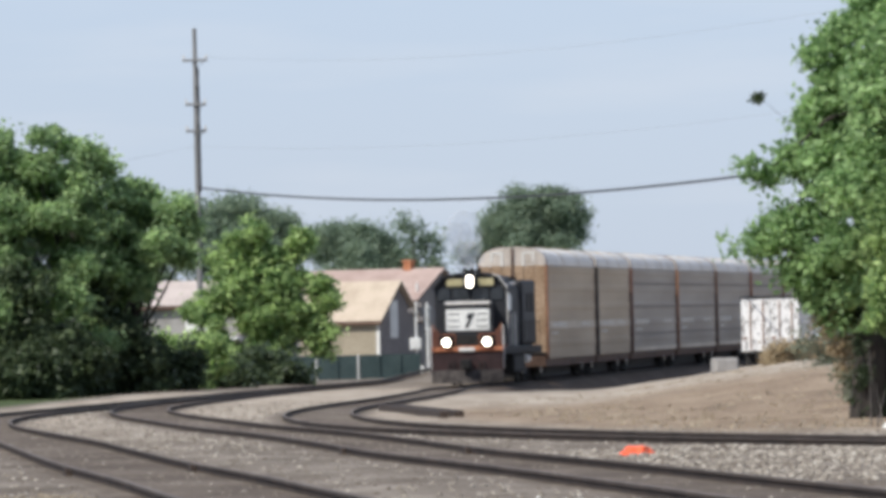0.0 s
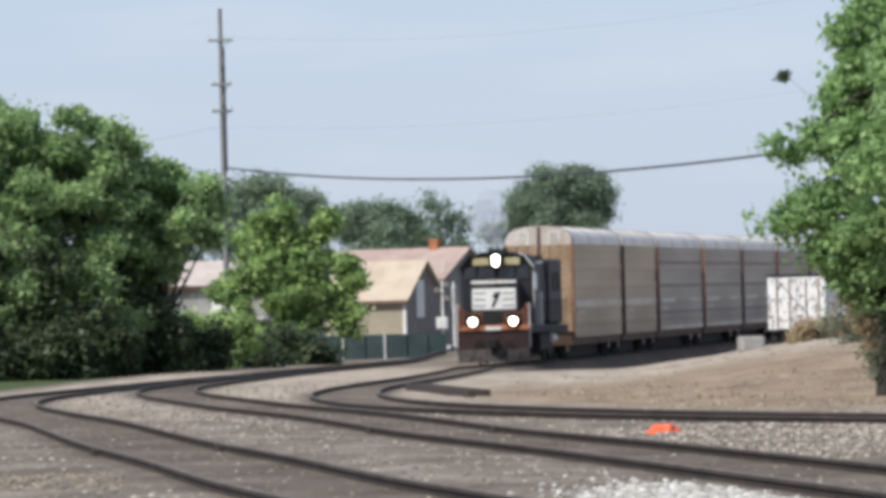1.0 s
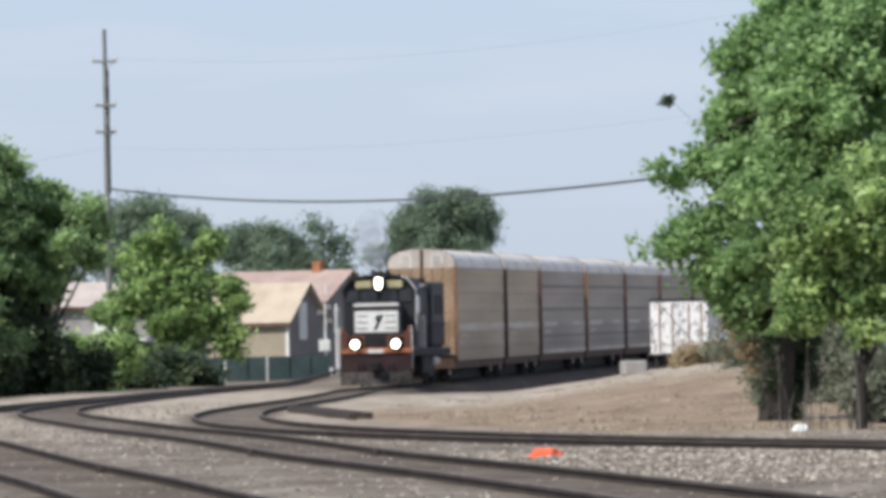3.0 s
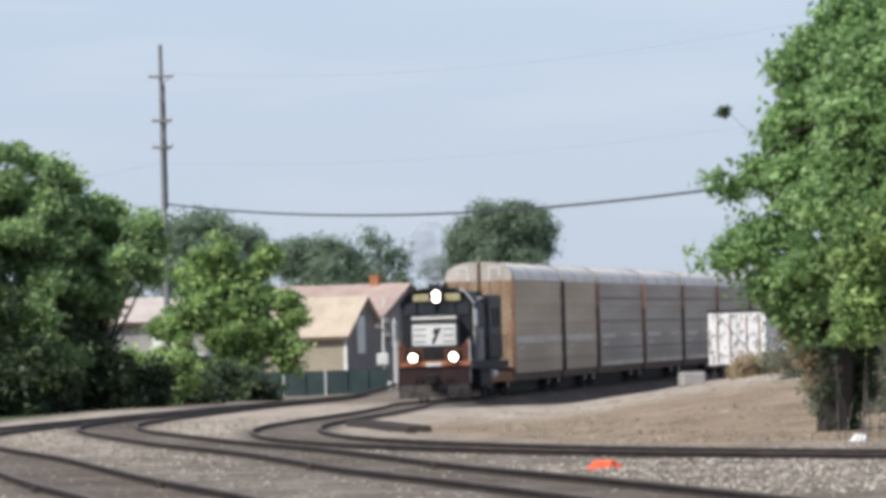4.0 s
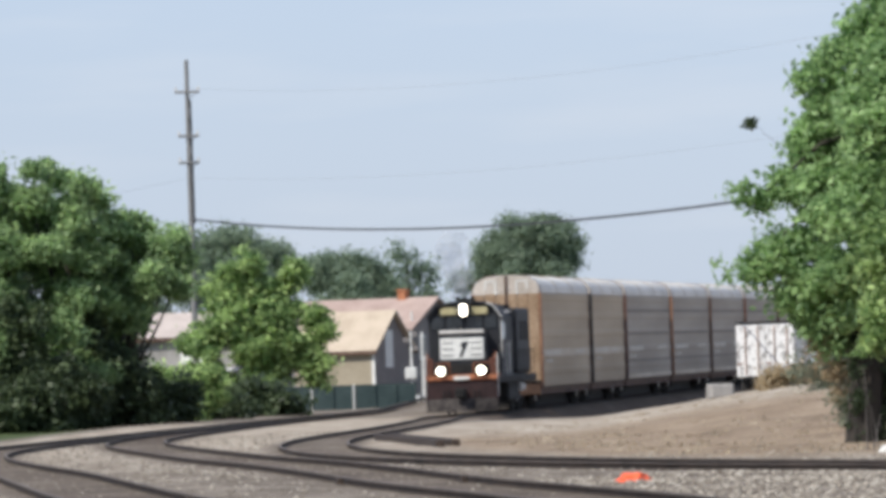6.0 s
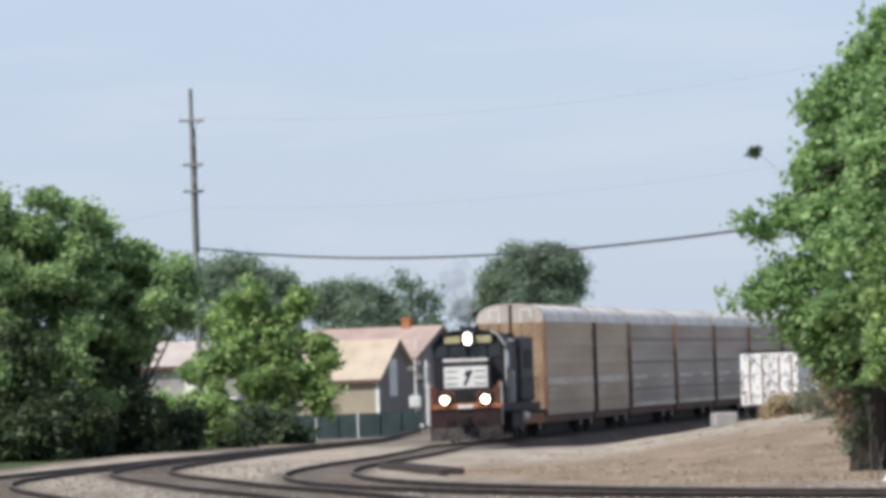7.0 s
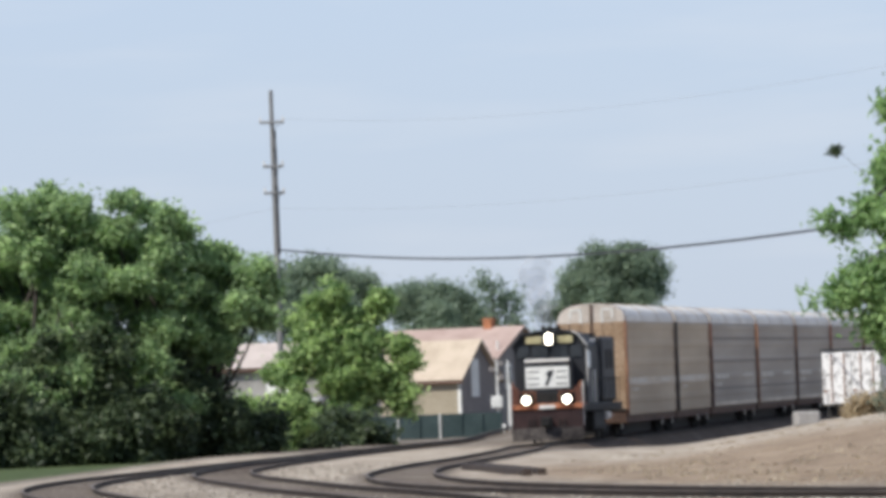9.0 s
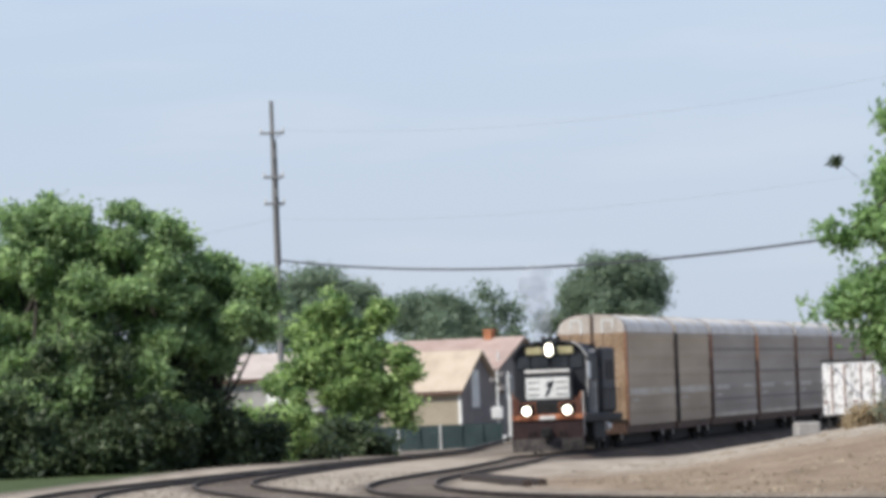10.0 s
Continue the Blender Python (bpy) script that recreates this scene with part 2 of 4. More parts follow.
M_FENCE = mottled("grey_bark", (0.07, 0.062, 0.056), (0.20, 0.18, 0.165), 1.2, 10, 0.9, stretch=(3, 3, 0.4))
L_DARK = leaf_material("leaf_dark", (0.158, 0.252, 0.118), (0.555, 0.725, 0.330), 0.54)
# leaf colour darkened to stand for the shade under and behind the crowns
L_SHADE = leaf_material("leaf_shaded", (0.032, 0.050, 0.027), (0.130, 0.175, 0.078), 0.42)
L_LIGHT = leaf_material("leaf_bright", (0.078, 0.165, 0.045), (0.570, 0.725, 0.290), 0.48)
# distance haze painted into the far leaves: greyer, with less contrast
L_FAR = leaf_material("leaf_far_hazed", (0.180, 0.245, 0.172), (0.325, 0.402, 0.268), 0.50)
L_RIGHT = leaf_material("leaf_fresh", (0.135, 0.245, 0.088), (0.490, 0.680, 0.300), 0.50)
L_MUTED = leaf_material("leaf_grey_green", (0.120, 0.140, 0.090), (0.320, 0.335, 0.235), 0.42)
L_DRY = leaf_material("dry_stalk", (0.29, 0.225, 0.15), (0.58, 0.49, 0.35), 0.2)
L_BROWN = leaf_material("dry_brown_leaf", (0.30, 0.225, 0.130), (0.58, 0.47, 0.30), 0.45)


# ---- mesh helpers ----
def part(name, bm, material, parent=None, label=""):
    me = bpy.data.meshes.new(name)
    if isinstance(bm, tuple):
        me.from_pydata(bm[0], [], bm[1])
    else:
        bm.to_mesh(me)
        bm.free()
    me.materials.append(material)
    ob = new(name, me)
    ob.parent = parent
    if label:
        ob["label"] = label
    return ob


def box(bm, x0, x1, y0, y1, z0, z1, bevel=0.0, turn=None):
    r = bmesh.ops.create_cube(bm, size=1)
    v = r["verts"]
    m = Matrix.LocRotScale(((x0 + x1) / 2, (y0 + y1) / 2, (z0 + z1) / 2), None, (abs(x1 - x0), abs(y1 - y0), abs(z1 - z0)))
    if turn:
        m = turn @ m
    bmesh.ops.transform(bm, matrix=m, verts=v)
    if bevel:
        es = list({e for q in v for e in q.link_edges})
        bmesh.ops.bevel(bm, geom=es, offset=bevel, segments=2, affect="EDGES", profile=0.5)
    return bm


def one_box(*a, **k):
    return box(bmesh.new(), *a, **k)


def rod(bm, a, b, r0, r1=None, n=8):
    a, b = Vector(a), Vector(b)
    r1 = r0 if r1 is None else r1
    d = b - a
    m = Matrix.Translation((a + b) / 2) @ d.to_track_quat("Z", "Y").to_matrix().to_4x4()
    bmesh.ops.create_cone(bm, cap_ends=True, segments=n, radius1=r0, radius2=r1, depth=d.length, matrix=m)
    return bm


def prism(bm, outline, y0, y1):
    """An outline of (x, z) drawn out from y0 to y1."""
    a = [bm.verts.new((x, y0, z)) for x, z in outline]
    b = [bm.verts.new((x, y1, z)) for x, z in outline]
    bm.faces.new(a)
    bm.faces.new(b[::-1])
    for i in range(len(a)):
        j = (i + 1) % len(a)
        bm.faces.new((a[j], a[i], b[i], b[j]))
    bmesh.ops.recalc_face_normals(bm, faces=bm.faces)
    return bm


def spline(stations):
    """A smooth curve x(y) through a few stations, by cubic Hermite pieces."""
    ys = np.array([s[0] for s in stations], float)
    xs = np.array([s[1] for s in stations], float)
    d = np.gradient(xs, ys)
    def f(y):
        y = np.asarray(y, float)
        i = np.clip(np.searchsorted(ys, y) - 1, 0, len(ys) - 2)
        h = ys[i + 1] - ys[i]
        t = (y - ys[i]) / h
        inside = (2*t**3 - 3*t**2 + 1) * xs[i] + (t**3 - 2*t**2 + t) * h * d[i] + (3*t**2 - 2*t**3) * xs[i + 1] + (t**3 - t**2) * h * d[i + 1]
        return np.where(t < 0, xs[i] + (y - ys[i]) * d[i], np.where(t > 1, xs[i + 1] + (y - ys[i + 1]) * d[i + 1], inside))
    return f


# ---- the three tracks: x over y of their middle lines ----
TRACK_TRAIN = spline([(60, 21.0), (100, 11.6), (122, 6.5), (140, 2.85), (160, 0.0), (180, -1.9), (205, -3.1), (232, -3.4), (265, -2.8), (300, -1.9), (345, -1.05), (395, 0.0), (418, 2.15), (445, 4.6), (472, 7.0), (500, 9.65), (527, 12.3), (555, 15.05), (640, 23.8)])
TRACK_MID = spline([(40, 5.2), (71, 3.4), (85, 2.45), (104, 1.1), (124, -0.45), (143, -1.6), (160, -2.75), (180, -4.35), (200, -5.7), (230, -7.6), (250, -8.5), (265, -8.85), (285, -8.9), (325, -8.5), (392, -7.2), (481, -4.9), (610, -1.6), (640, -0.8)])
TRACK_NEAR = spline([(40, 1.4), (67, -0.3), (83, -1.65), (101, -2.95), (115, -4.05), (138, -5.65), (152, -6.6), (176, -8.5), (199, -10.15), (215, -10.95), (230, -11.35), (245, -11.4), (260, -11.2), (280, -10.8), (325, -9.8), (392, -8.2), (481, -5.7), (610, -2.3), (640, -1.5)])


def rise(x, y):
    """The line climbs gently behind the locomotive."""
    return 0.0042 * max(0.0, y - 400) * min(1.0, max(0.0, (x + 4) / 4))


def smooth(a, b, v):
    t = min(1.0, max(0.0, (v - a) / (b - a)))
    return t * t * (3 - 2 * t)


def ground_z(x, y):
    z = 0.226 + rise(x, y)
    near = min(abs(x - float(f(y))) for f in (TRACK_TRAIN, TRACK_MID, TRACK_NEAR)) if y < 640 else 9
    off = smooth(1.3, 2.6, near)
    z -= 0.028 * (1 - smooth(0.9, 1.8, near))
    # the dry mound inside the curve, and the low shoulder along the train
    side = x - float(TRACK_TRAIN(y))
    m = smooth(5.0, 13.0, side) * smooth(150, 235, y) * (1 - smooth(325, 400, y))
    z += 0.85 * m
    z -= 0.72 * smooth(1.5, 2.8, side) * (1 - smooth(8, 12, side)) * smooth(335, 380, y) * (1 - smooth(560, 620, y))
    z += off * 0.05 * noise.noise((x * 0.45, y * 0.22, 3)) + off * m * 0.16 * noise.noise((x * 0.3, y * 0.06, 8))
    if x < -13:
        z -= 0.2 * smooth(13, 18, -x)
    return z


def build_ground():
    ys = list(np.arange(30, 240, 1.2)) + list(np.arange(240, 460, 3)) + list(np.arange(460, 720, 8)) + [760, 820, 900, 1050, 1300, 1800, 2600, 4500]
    ys = [-400, -100, -20, 5, 20] + ys
    xs = [-3000, -800, -250, -90, -60, -45, -36] + list(np.arange(-30, -14, 1.5)) + list(np.arange(-14, 16, 0.4)) + list(np.arange(16, 34, 1.5)) + [40, 55, 80, 140, 300, 900, 3000]
    vs, fs, bed_shade, straw, verge, brown = [], [], [], [], [], []
    for y in ys:
        cs = [float(f(y)) for f in (TRACK_TRAIN, TRACK_MID, TRACK_NEAR)]
        for x in xs:
            far = abs(x) > 40 or y > 640 or y < 25
            vs.append((x, y, (0.226 + rise(x, min(y, 640)) * (1 if y < 640 else 0.3)) if far else ground_z(x, y)))
            d = min(abs(x - c) for c in cs)
            # dark track beds, and the train's shadow painted along its right side
            bed_shade.append(max((0.52 - 0.15 * smooth(150, 215, y) + 0.6 * smooth(235, 290, y) * smooth(1, 4, -x)) * (1 - smooth(0.8, 1.25 + 0.6 * smooth(235, 290, y), d)), 0.95 * (1 - smooth(1.6, 2.6, cs[0] - x)) * (1 - smooth(5.0, 8.0, x - cs[0])) * smooth(330, 390, y)))
            side = x - cs[0]
            # no straw where the train's shadow is painted
            train_shade = smooth(0.5, 1.5, side) * (1 - smooth(5.0, 8.0, side)) * smooth(308, 340, y)
            straw.append(max(smooth(1.6, 4.0, side) * smooth(125, 175, y) * (1 - train_shade), (0.45 + 0.5 * smooth(175, 230, y)) * smooth(0.9, 1.5, d) * smooth(125, 190, y) * (1 - smooth(370, 430, y)) * smooth(-14.5, -12.5, x) * (1 - train_shade)))
            brown.append(1.15 * smooth(1.6, 4.0, side) * smooth(140, 160, y) * (1 - smooth(205, 262, y)))
            verge.append(max(smooth(14.5, 17.5, -x) * smooth(200, 300, y), smooth(600, 700, y)))
    w = len(xs)
    for j in range(len(ys) - 1):
        for i in range(w - 1):
            a = j * w + i
            fs.append((a, a + 1, a + w + 1, a + w))
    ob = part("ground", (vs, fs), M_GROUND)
    for key, vals in (("bed_shade", bed_shade), ("straw", straw), ("brown", brown), ("verge", verge)):
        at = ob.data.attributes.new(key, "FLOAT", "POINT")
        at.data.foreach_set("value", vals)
    ob.data.polygons.foreach_set("use_smooth", [True] * len(ob.data.polygons))
    tagged(ob, "grey-tan gravel yard ground with a dry straw mound", "ground", kind="structure")


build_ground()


def build_track(label, f, y0, y1):
    track = new("railway_track")
    tagged(track, label, "railway track", "tracks of the yard", "structure")
    ys = np.arange(y0, y1, 2.0)
    xc = f(ys)
    sl = np.gradient(xc, ys)
    nx, ny = 1 / np.hypot(1, sl), -sl / np.hypot(1, sl)
    prof = [(-0.065, -0.17), (-0.065, -0.15), (-0.012, -0.12), (-0.012, -0.045), (-0.036, -0.035), (-0.036, -0.004), (-0.03, 0.0),
            (0.03, 0.0), (0.036, -0.004), (0.036, -0.035), (0.012, -0.045), (0.012, -0.12), (0.065, -0.15), (0.065, -0.17)]
    for s in (-1, 1):
        vs, fs = [], []
        for k in range(len(ys)):
            zz = RAIL + rise(xc[k], ys[k])
            for a, b in prof:
                o = s * 0.755 + a
                vs.append((xc[k] + nx[k] * o, ys[k] + ny[k] * o, zz + b))
        q = len(prof)
        for k in range(len(ys) - 1):
            for i in range(q):
                j = (i + 1) % q
                fs.append((k * q + i, k * q + j, (k + 1) * q + j, (k + 1) * q + i))
        rail = part("rail", (vs, fs), M_RAIL, track)
        rail.data.materials.append(M_RAILTOP)
        rail.data.polygons.foreach_set("material_index", [1 if k % q in (5, 6, 7) else 0 for k in range(len(fs))])
    vs, fs = [], []
    rng = random.Random(5)
    y = y0
    while y < min(y1, 420):
        x = float(f(y))
        h = math.atan(float(f(y + 1) - f(y)))
        m = pose(x, y, RAIL - 0.098 - rng.random() * 0.022 + rise(x, y), 0, 0, -math.degrees(h) + rng.uniform(-1, 1))
        n = len(vs)
        for dx in (-1.28, 1.28):
            for dy in (-0.11, 0.11):
                for dz in (-0.16, 0.0):
                    vs.append(tuple(m @ Vector((dx + rng.uniform(-0.05, 0.05), dy, dz))))
        fs += [(n, n+1, n+3, n+2), (n+4, n+6, n+7, n+5), (n, n+4, n+5, n+1), (n+2, n+3, n+7, n+6), (n+1, n+5, n+7, n+3)]
        y += 0.52
    tagged(part("ties", (vs, fs), M_TIE, track, "dark weathered timber ties"), kind="stuff")
    return track


build_track("dark steel rails curving past the dry mound", TRACK_TRAIN, 85, 600)
build_track("dark steel rails on gravel, middle track", TRACK_MID, 45, 620)
build_track("dark steel rails on gravel, track by the trees", TRACK_NEAR, 45, 620)


# ---- the train ----
def wheelset(parent, y, r=0.46, z=0.46):
    bm = bmesh.new()
    for s in (-1, 1):
        rod(bm, (s * 0.70, 0, 0), (s * 0.84, 0, 0), r, r * 0.96, 20)
    rod(bm, (-0.95, 0, 0), (0.95, 0, 0), 0.085, n=10)
    ob = part("wheelset", bm, M_GRIME, parent)
    ob.location = (0, y, z)
    return ob


def truck(parent, y, r=0.46, base=0.89):
    bm = bmesh.new()
    for s in (-1, 1):
        box(bm, s * 0.92 - 0.07, s * 0.92 + 0.07, y - base - 0.25, y + base + 0.25, 0.42, 0.62, 0.03)
        box(bm, s * 0.93 - 0.09, s * 0.93 + 0.09, y - 0.3, y + 0.3, 0.25, 0.75, 0.03)
    box(bm, -0.9, 0.9, y - 0.2, y + 0.2, 0.45, 0.75, 0.03)
    part("truck_frame", bm, M_GRIME, parent, "grimy cast steel truck frame")
    for s in (-1, 1):
        wheelset(parent, y + s * base, r, r)
        for q in (-1, 1):
            part("bearing_cap", rod(bmesh.new(), (q * 0.99, y + s * base, r), (q * 1.06, y + s * base, r), 0.14, 0.11, 10), M_WHITE if s < 0 else M_GRIME, parent)


def build_autorack(L, front, tan):
    car = new("autorack_car")
    sheet = M_PANEL if tan else M_PANEL_GREY
    tagged(car, "tall tan-grey autorack freight car with rusty posts" if tan else "tall grey galvanised autorack freight car with rusty posts", "freight car", "autorack cars of the train")
    W = 1.49
    part("sill", one_box(-1.38, 1.38, 0.15, L - 0.15, 0.60, 1.12, 0.02), M_SILL, car, "rusty brown side sill")
    # reaches almost to the rail, a dark filler for the shade under the car
    part("centre_sill_and_shade", one_box(-0.55, 0.55, 0.4, L - 0.4, 0.07, 0.78, 0.02), M_GRIME, car, "grimy centre sill, deepened to fill the shade below the car")
    part("deck", one_box(-1.42, 1.42, 0.1, L - 0.1, 1.12, 1.22, 0.01), M_GRIME, car)
    # sides: twelve bays of ribbed panels between posts
    n = 12
    for s in (-1, 1):
        for k in range(n):
            y0, y1 = 0.45 + k * (L - 0.9) / n, 0.45 + (k + 1) * (L - 0.9) / n
            bm = bmesh.new()
            # vertical section with shallow horizontal ribs
            sec = []
            z = 0.94
            while z < 4.62:
                sec += [(W - 0.030, z), (W - 0.030, z + 0.48), (W - 0.006, z + 0.56), (W - 0.006, z + 0.75)]
                z += 0.81
            sec.append((W - 0.035, 5.0))
            a = [bm.verts.new((s * x, y0, z)) for x, z in sec]
            b = [bm.verts.new((s * x, y1, z)) for x, z in sec]
            for i in range(len(a) - 1):
                bm.faces.new((a[i], b[i], b[i + 1], a[i + 1]) if s > 0 else (a[i], a[i + 1], b[i + 1], b[i]))
            part("side_panel", bm, sheet, car)
        for k in range(n + 1):
            y = 0.45 + k * (L - 0.9) / n
            end = k in (0, n)
            w = 0.20 if end else 0.03
            part("post", one_box(s * W - s * 0.10, s * W + s * (0.015 if end else -0.034), y - w, y + w, 0.92, 5.04, 0.01), front if k == 0 else (M_DARKTRIM if end else sheet), car, "weathered painted corner post" if k == 0 else "")
        if tan:
            part("worn_band", one_box(s * (W - 0.05), s * (W - 0.001), 0.7, L - 0.7, 2.22, 2.56, 0.004), M_BAND, car, "pale worn painted band")
        else:
            for za, zb, mat in ((4.22, 4.34, M_SEAM), (3.10, 3.22, M_SEAM), (1.78, 1.88, M_SEAM), (0.96, 1.16, M_BAND)):
                part("side_seam", one_box(s * (W - 0.05), s * (W + 0.003), 0.7, L - 0.7, za, zb, 0.004), mat, car)
        # painted data bands, weathered past reading
        for y, j0, za, zb in ((2.2, 9, 2.30, 2.52), (L - 9.5, 6, 2.34, 2.50), (2.6, 4, 2.0, 2.1)):
            for j in range(j0):
                part("lettering_bar", one_box(s * (W - 0.02), s * (W + 0.006), y + j * 0.95, y + j * 0.95 + (0.7 if j % 3 else 0.4), za, zb), M_LETTER, car, "weathered pale lettering bar")
    # rounded roof in sheets
    arc = []
    for i in range(15):
        a = math.pi * i / 14
        arc.append((W * 0.995 * math.copysign(abs(math.cos(a)) ** 0.75, math.cos(a)), 5.02 + 0.80 * math.sin(a) ** 0.8))
    k = 9
    for j in range(k):
        bm = bmesh.new()
        prism(bm, arc, 0.3 + j * (L - 0.6) / k + 0.02, 0.3 + (j + 1) * (L - 0.6) / k - 0.02)
        part("roof_sheet", bm, M_ROOF, car)
    for j in (3, 6):
        bm = bmesh.new()
        big = [(x * 1.012, 5.0 + (z - 5.0) * 1.04) for x, z in arc]
        y = 0.3 + j * (L - 0.6) / k
        prism(bm, big, y - 0.06, y + 0.06)
        part("roof_seam", bm, M_PANEL, car)
    # rusty hoops over both roof ends
    for y in (0.50, L - 0.50):
        bm = prism(bmesh.new(), [(x * 1.008, 4.98 + (z - 4.98) * 1.03) for x, z in arc], y - 0.14, y + 0.14)
        part("roof_hoop", bm, M_BROWNRUST if front in (M_RUST, M_BROWNRUST) else M_SEAM, car, "brown rusty roof end hoop")
    # end doors of folding leaves
    for y, d in ((0.30, -1), (L - 0.30, 1)):
        for q in range(6):
            x0 = -1.40 + q * 0.4667
            yy = y + d * (0.03 if q % 2 else 0.0)
            part("end_door_leaf", one_box(x0 + 0.012, x0 + 0.461, yy - 0.04, yy + 0.04, 1.22, 5.02, 0.012), M_ENDPAINT, car, "faded yellow folding end door")
        out = [(x * 0.97, z - 0.02) for x, z in arc]
        bm = prism(bmesh.new(), out, y - 0.05, y + 0.05)
        part("end_cap", bm, M_CAP, car, "pale rounded end cap")
        part("end_bar", one_box(-0.06, 0.06, y + d * 0.05, y + d * 0.10, 4.3, 5.8), M_DARKTRIM, car)
        for s in (-1, 1):
            if s < 0:
                bm = bmesh.new()
                for zz in np.arange(1.4, 5.0, 0.38):
                    rod(bm, (s * 1.05, y + d * 0.12, zz), (s * 1.45, y + d * 0.12, zz), 0.014, n=5)
                for xx in (1.05, 1.45):
                    rod(bm, (s * xx, y + d * 0.12, 1.3), (s * xx, y + d * 0.12, 5.0), 0.016, n=5)
                part("end_ladder", bm, M_ENDPAINT, car)
            bm = bmesh.new()
            for xa, xb, za, zb in ((0.42, 0.50, 5.0, 5.62), (0.42, 0.95, 5.54, 5.62), (0.87, 0.95, 5.2, 5.62)):
                box(bm, s * xa, s * xb, y + d * 0.05 - 0.02, y + d * 0.05 + 0.02, za, zb)
            part("roof_bracket", bm, M_WHITE, car, "white painted bracket")
        part("coupler", one_box(-0.14, 0.14, min(y, y + d * 0.65), max(y, y + d * 0.65), 0.72, 1.0, 0.03), M_GRIME, car)
    for y in (2.6, L - 2.6):
        truck(car, y)
    bm = rod(bmesh.new(), (0.5, 11.0, 0.7), (0.5, 13.0, 0.7), 0.2, n=12)
    part("air_tank", bm, M_GRIME, car)
    part("brake_box", one_box(-0.9, -0.3, 14, 15, 0.5, 0.86, 0.03), M_GRIME, car)
    return car


def build_locomotive():
    loco = new("locomotive")
    tagged(loco, "black diesel freight locomotive with white nose and lit lamps", "locomotive")
    L = 20.4
    # frame and pilot
    part("frame", one_box(-1.45, 1.45, 0.75, L - 0.7, 1.25, 1.55, 0.03), M_BLACK, loco)
    part("side_sill", one_box(1.45, 1.5, 1.2, L - 1.0, 1.27, 1.53, 0.01), M_GRIME, loco)
    part("pilot_plate", one_box(-1.5, 1.5, 0.68, 0.82, 0.42, 1.40, 0.03), M_MAROON, loco, "dark maroon end plate")
    part("anticlimber", one_box(-1.48, 1.48, 0.60, 0.80, 1.40, 1.60, 0.03), M_REDORANGE, loco, "rust-red bumper bar")
    bm = bmesh.new()
    for s in (-1, 1):
        a = [bm.verts.new(v) for v in ((0, 0.18, 0.10), (s * 1.48, 0.62, 0.10), (s * 1.48, 0.66, 0.62), (0, 0.34, 0.66))]
        b = [bm.verts.new((v.co.x, v.co.y + 0.05, v.co.z)) for v in a]
        bm.faces.new(a); bm.faces.new(b[::-1])
        for i in range(4):
            j = (i + 1) % 4
            bm.faces.new((a[i], a[j], b[j], b[i]))
    bmesh.ops.recalc_face_normals(bm, faces=bm.faces)
    part("snow_plough", bm, M_PLOW, loco, "scuffed grey plough blade")
    bm = one_box(-0.16, 0.16, -0.05, 0.75, 0.68, 1.04, 0.05)
    box(bm, -0.24, 0.24, 0.02, 0.22, 0.66, 1.08, 0.04)
    part("coupler", bm, M_GRIME, loco)
    for x in (-0.75, -0.55, 0.5, 0.7):
        bm = bmesh.new()
        rod(bm, (x, 0.66, 1.0), (x * 1.02, 0.52, 0.62), 0.03, n=6)
        rod(bm, (x * 1.02, 0.52, 0.62), (x * 0.9, 0.50, 0.45), 0.035, n=6)
        part("air_hose", bm, M_GRIME, loco)
    # steps at the front corners
    for s in (-1, 1):
        for k in range(4):
            part("step", one_box(s * 1.12, s * 1.5, 0.72, 1.15, 0.40 + k * 0.3, 0.44 + k * 0.3), M_MAROON, loco)
        part("step_rail", rod(bmesh.new(), (s * 1.5, 0.74, 0.7), (s * 1.5, 0.74, 2.5), 0.025, n=6), M_WHITE, loco)
    part("front_platform", one_box(-1.5, 1.5, 0.72, 2.1, 1.55, 1.62, 0.01), M_REDORANGE, loco)
    # lamps on the front platform
    for x in (-0.84, 0.84):
        part("ditch_light_housing", one_box(x - 0.20, x + 0.20, 0.50, 0.72, 1.58, 1.98, 0.04), M_GRIME, loco)
        part("ditch_light", rod(bmesh.new(), (x, 0.47, 1.78), (x, 0.52, 1.78), 0.168, n=20), M_LAMP, loco, "lit white ditch light")
    part("data_plate", one_box(-0.32, 0.32, 0.572, 0.597, 1.42, 1.56), M_WHITE, loco)
    # front handrail
    for s in (-1, 1):
        bm = bmesh.new()
        rod(bm, (s * 1.42, 0.75, 1.6), (s * 1.42, 0.75, 2.55), 0.022, n=6)
        rod(bm, (s * 0.5, 0.75, 1.6), (s * 0.5, 0.75, 2.1), 0.022, n=6)
        rod(bm, (s * 1.42, 0.75, 2.55), (s * 1.30, 0.75, 2.1), 0.022, n=6)
        rod(bm, (s * 1.30, 0.75, 2.1), (s * 0.5, 0.75, 2.1), 0.022, n=6)
        part("front_handrail", bm, M_REDORANGE, loco, "faded orange handrail")
        part("corner_plate", one_box(s * 1.16, s * 1.46, 0.70, 0.76, 1.60, 2.30, 0.02), M_RUSTRED, loco, "rust-brown corner plate")
    # short hood (nose)
    bm = one_box(-0.96, 0.96, 1.25, 3.1, 1.62, 3.44, 0.10)
    part("nose", bm, M_BLACK, loco, "black short hood")
    part("platform_screen", one_box(-1.14, 1.14, 0.76, 0.80, 1.62, 2.08, 0.02), M_GRIME, loco, "grimy screen behind the lamps")
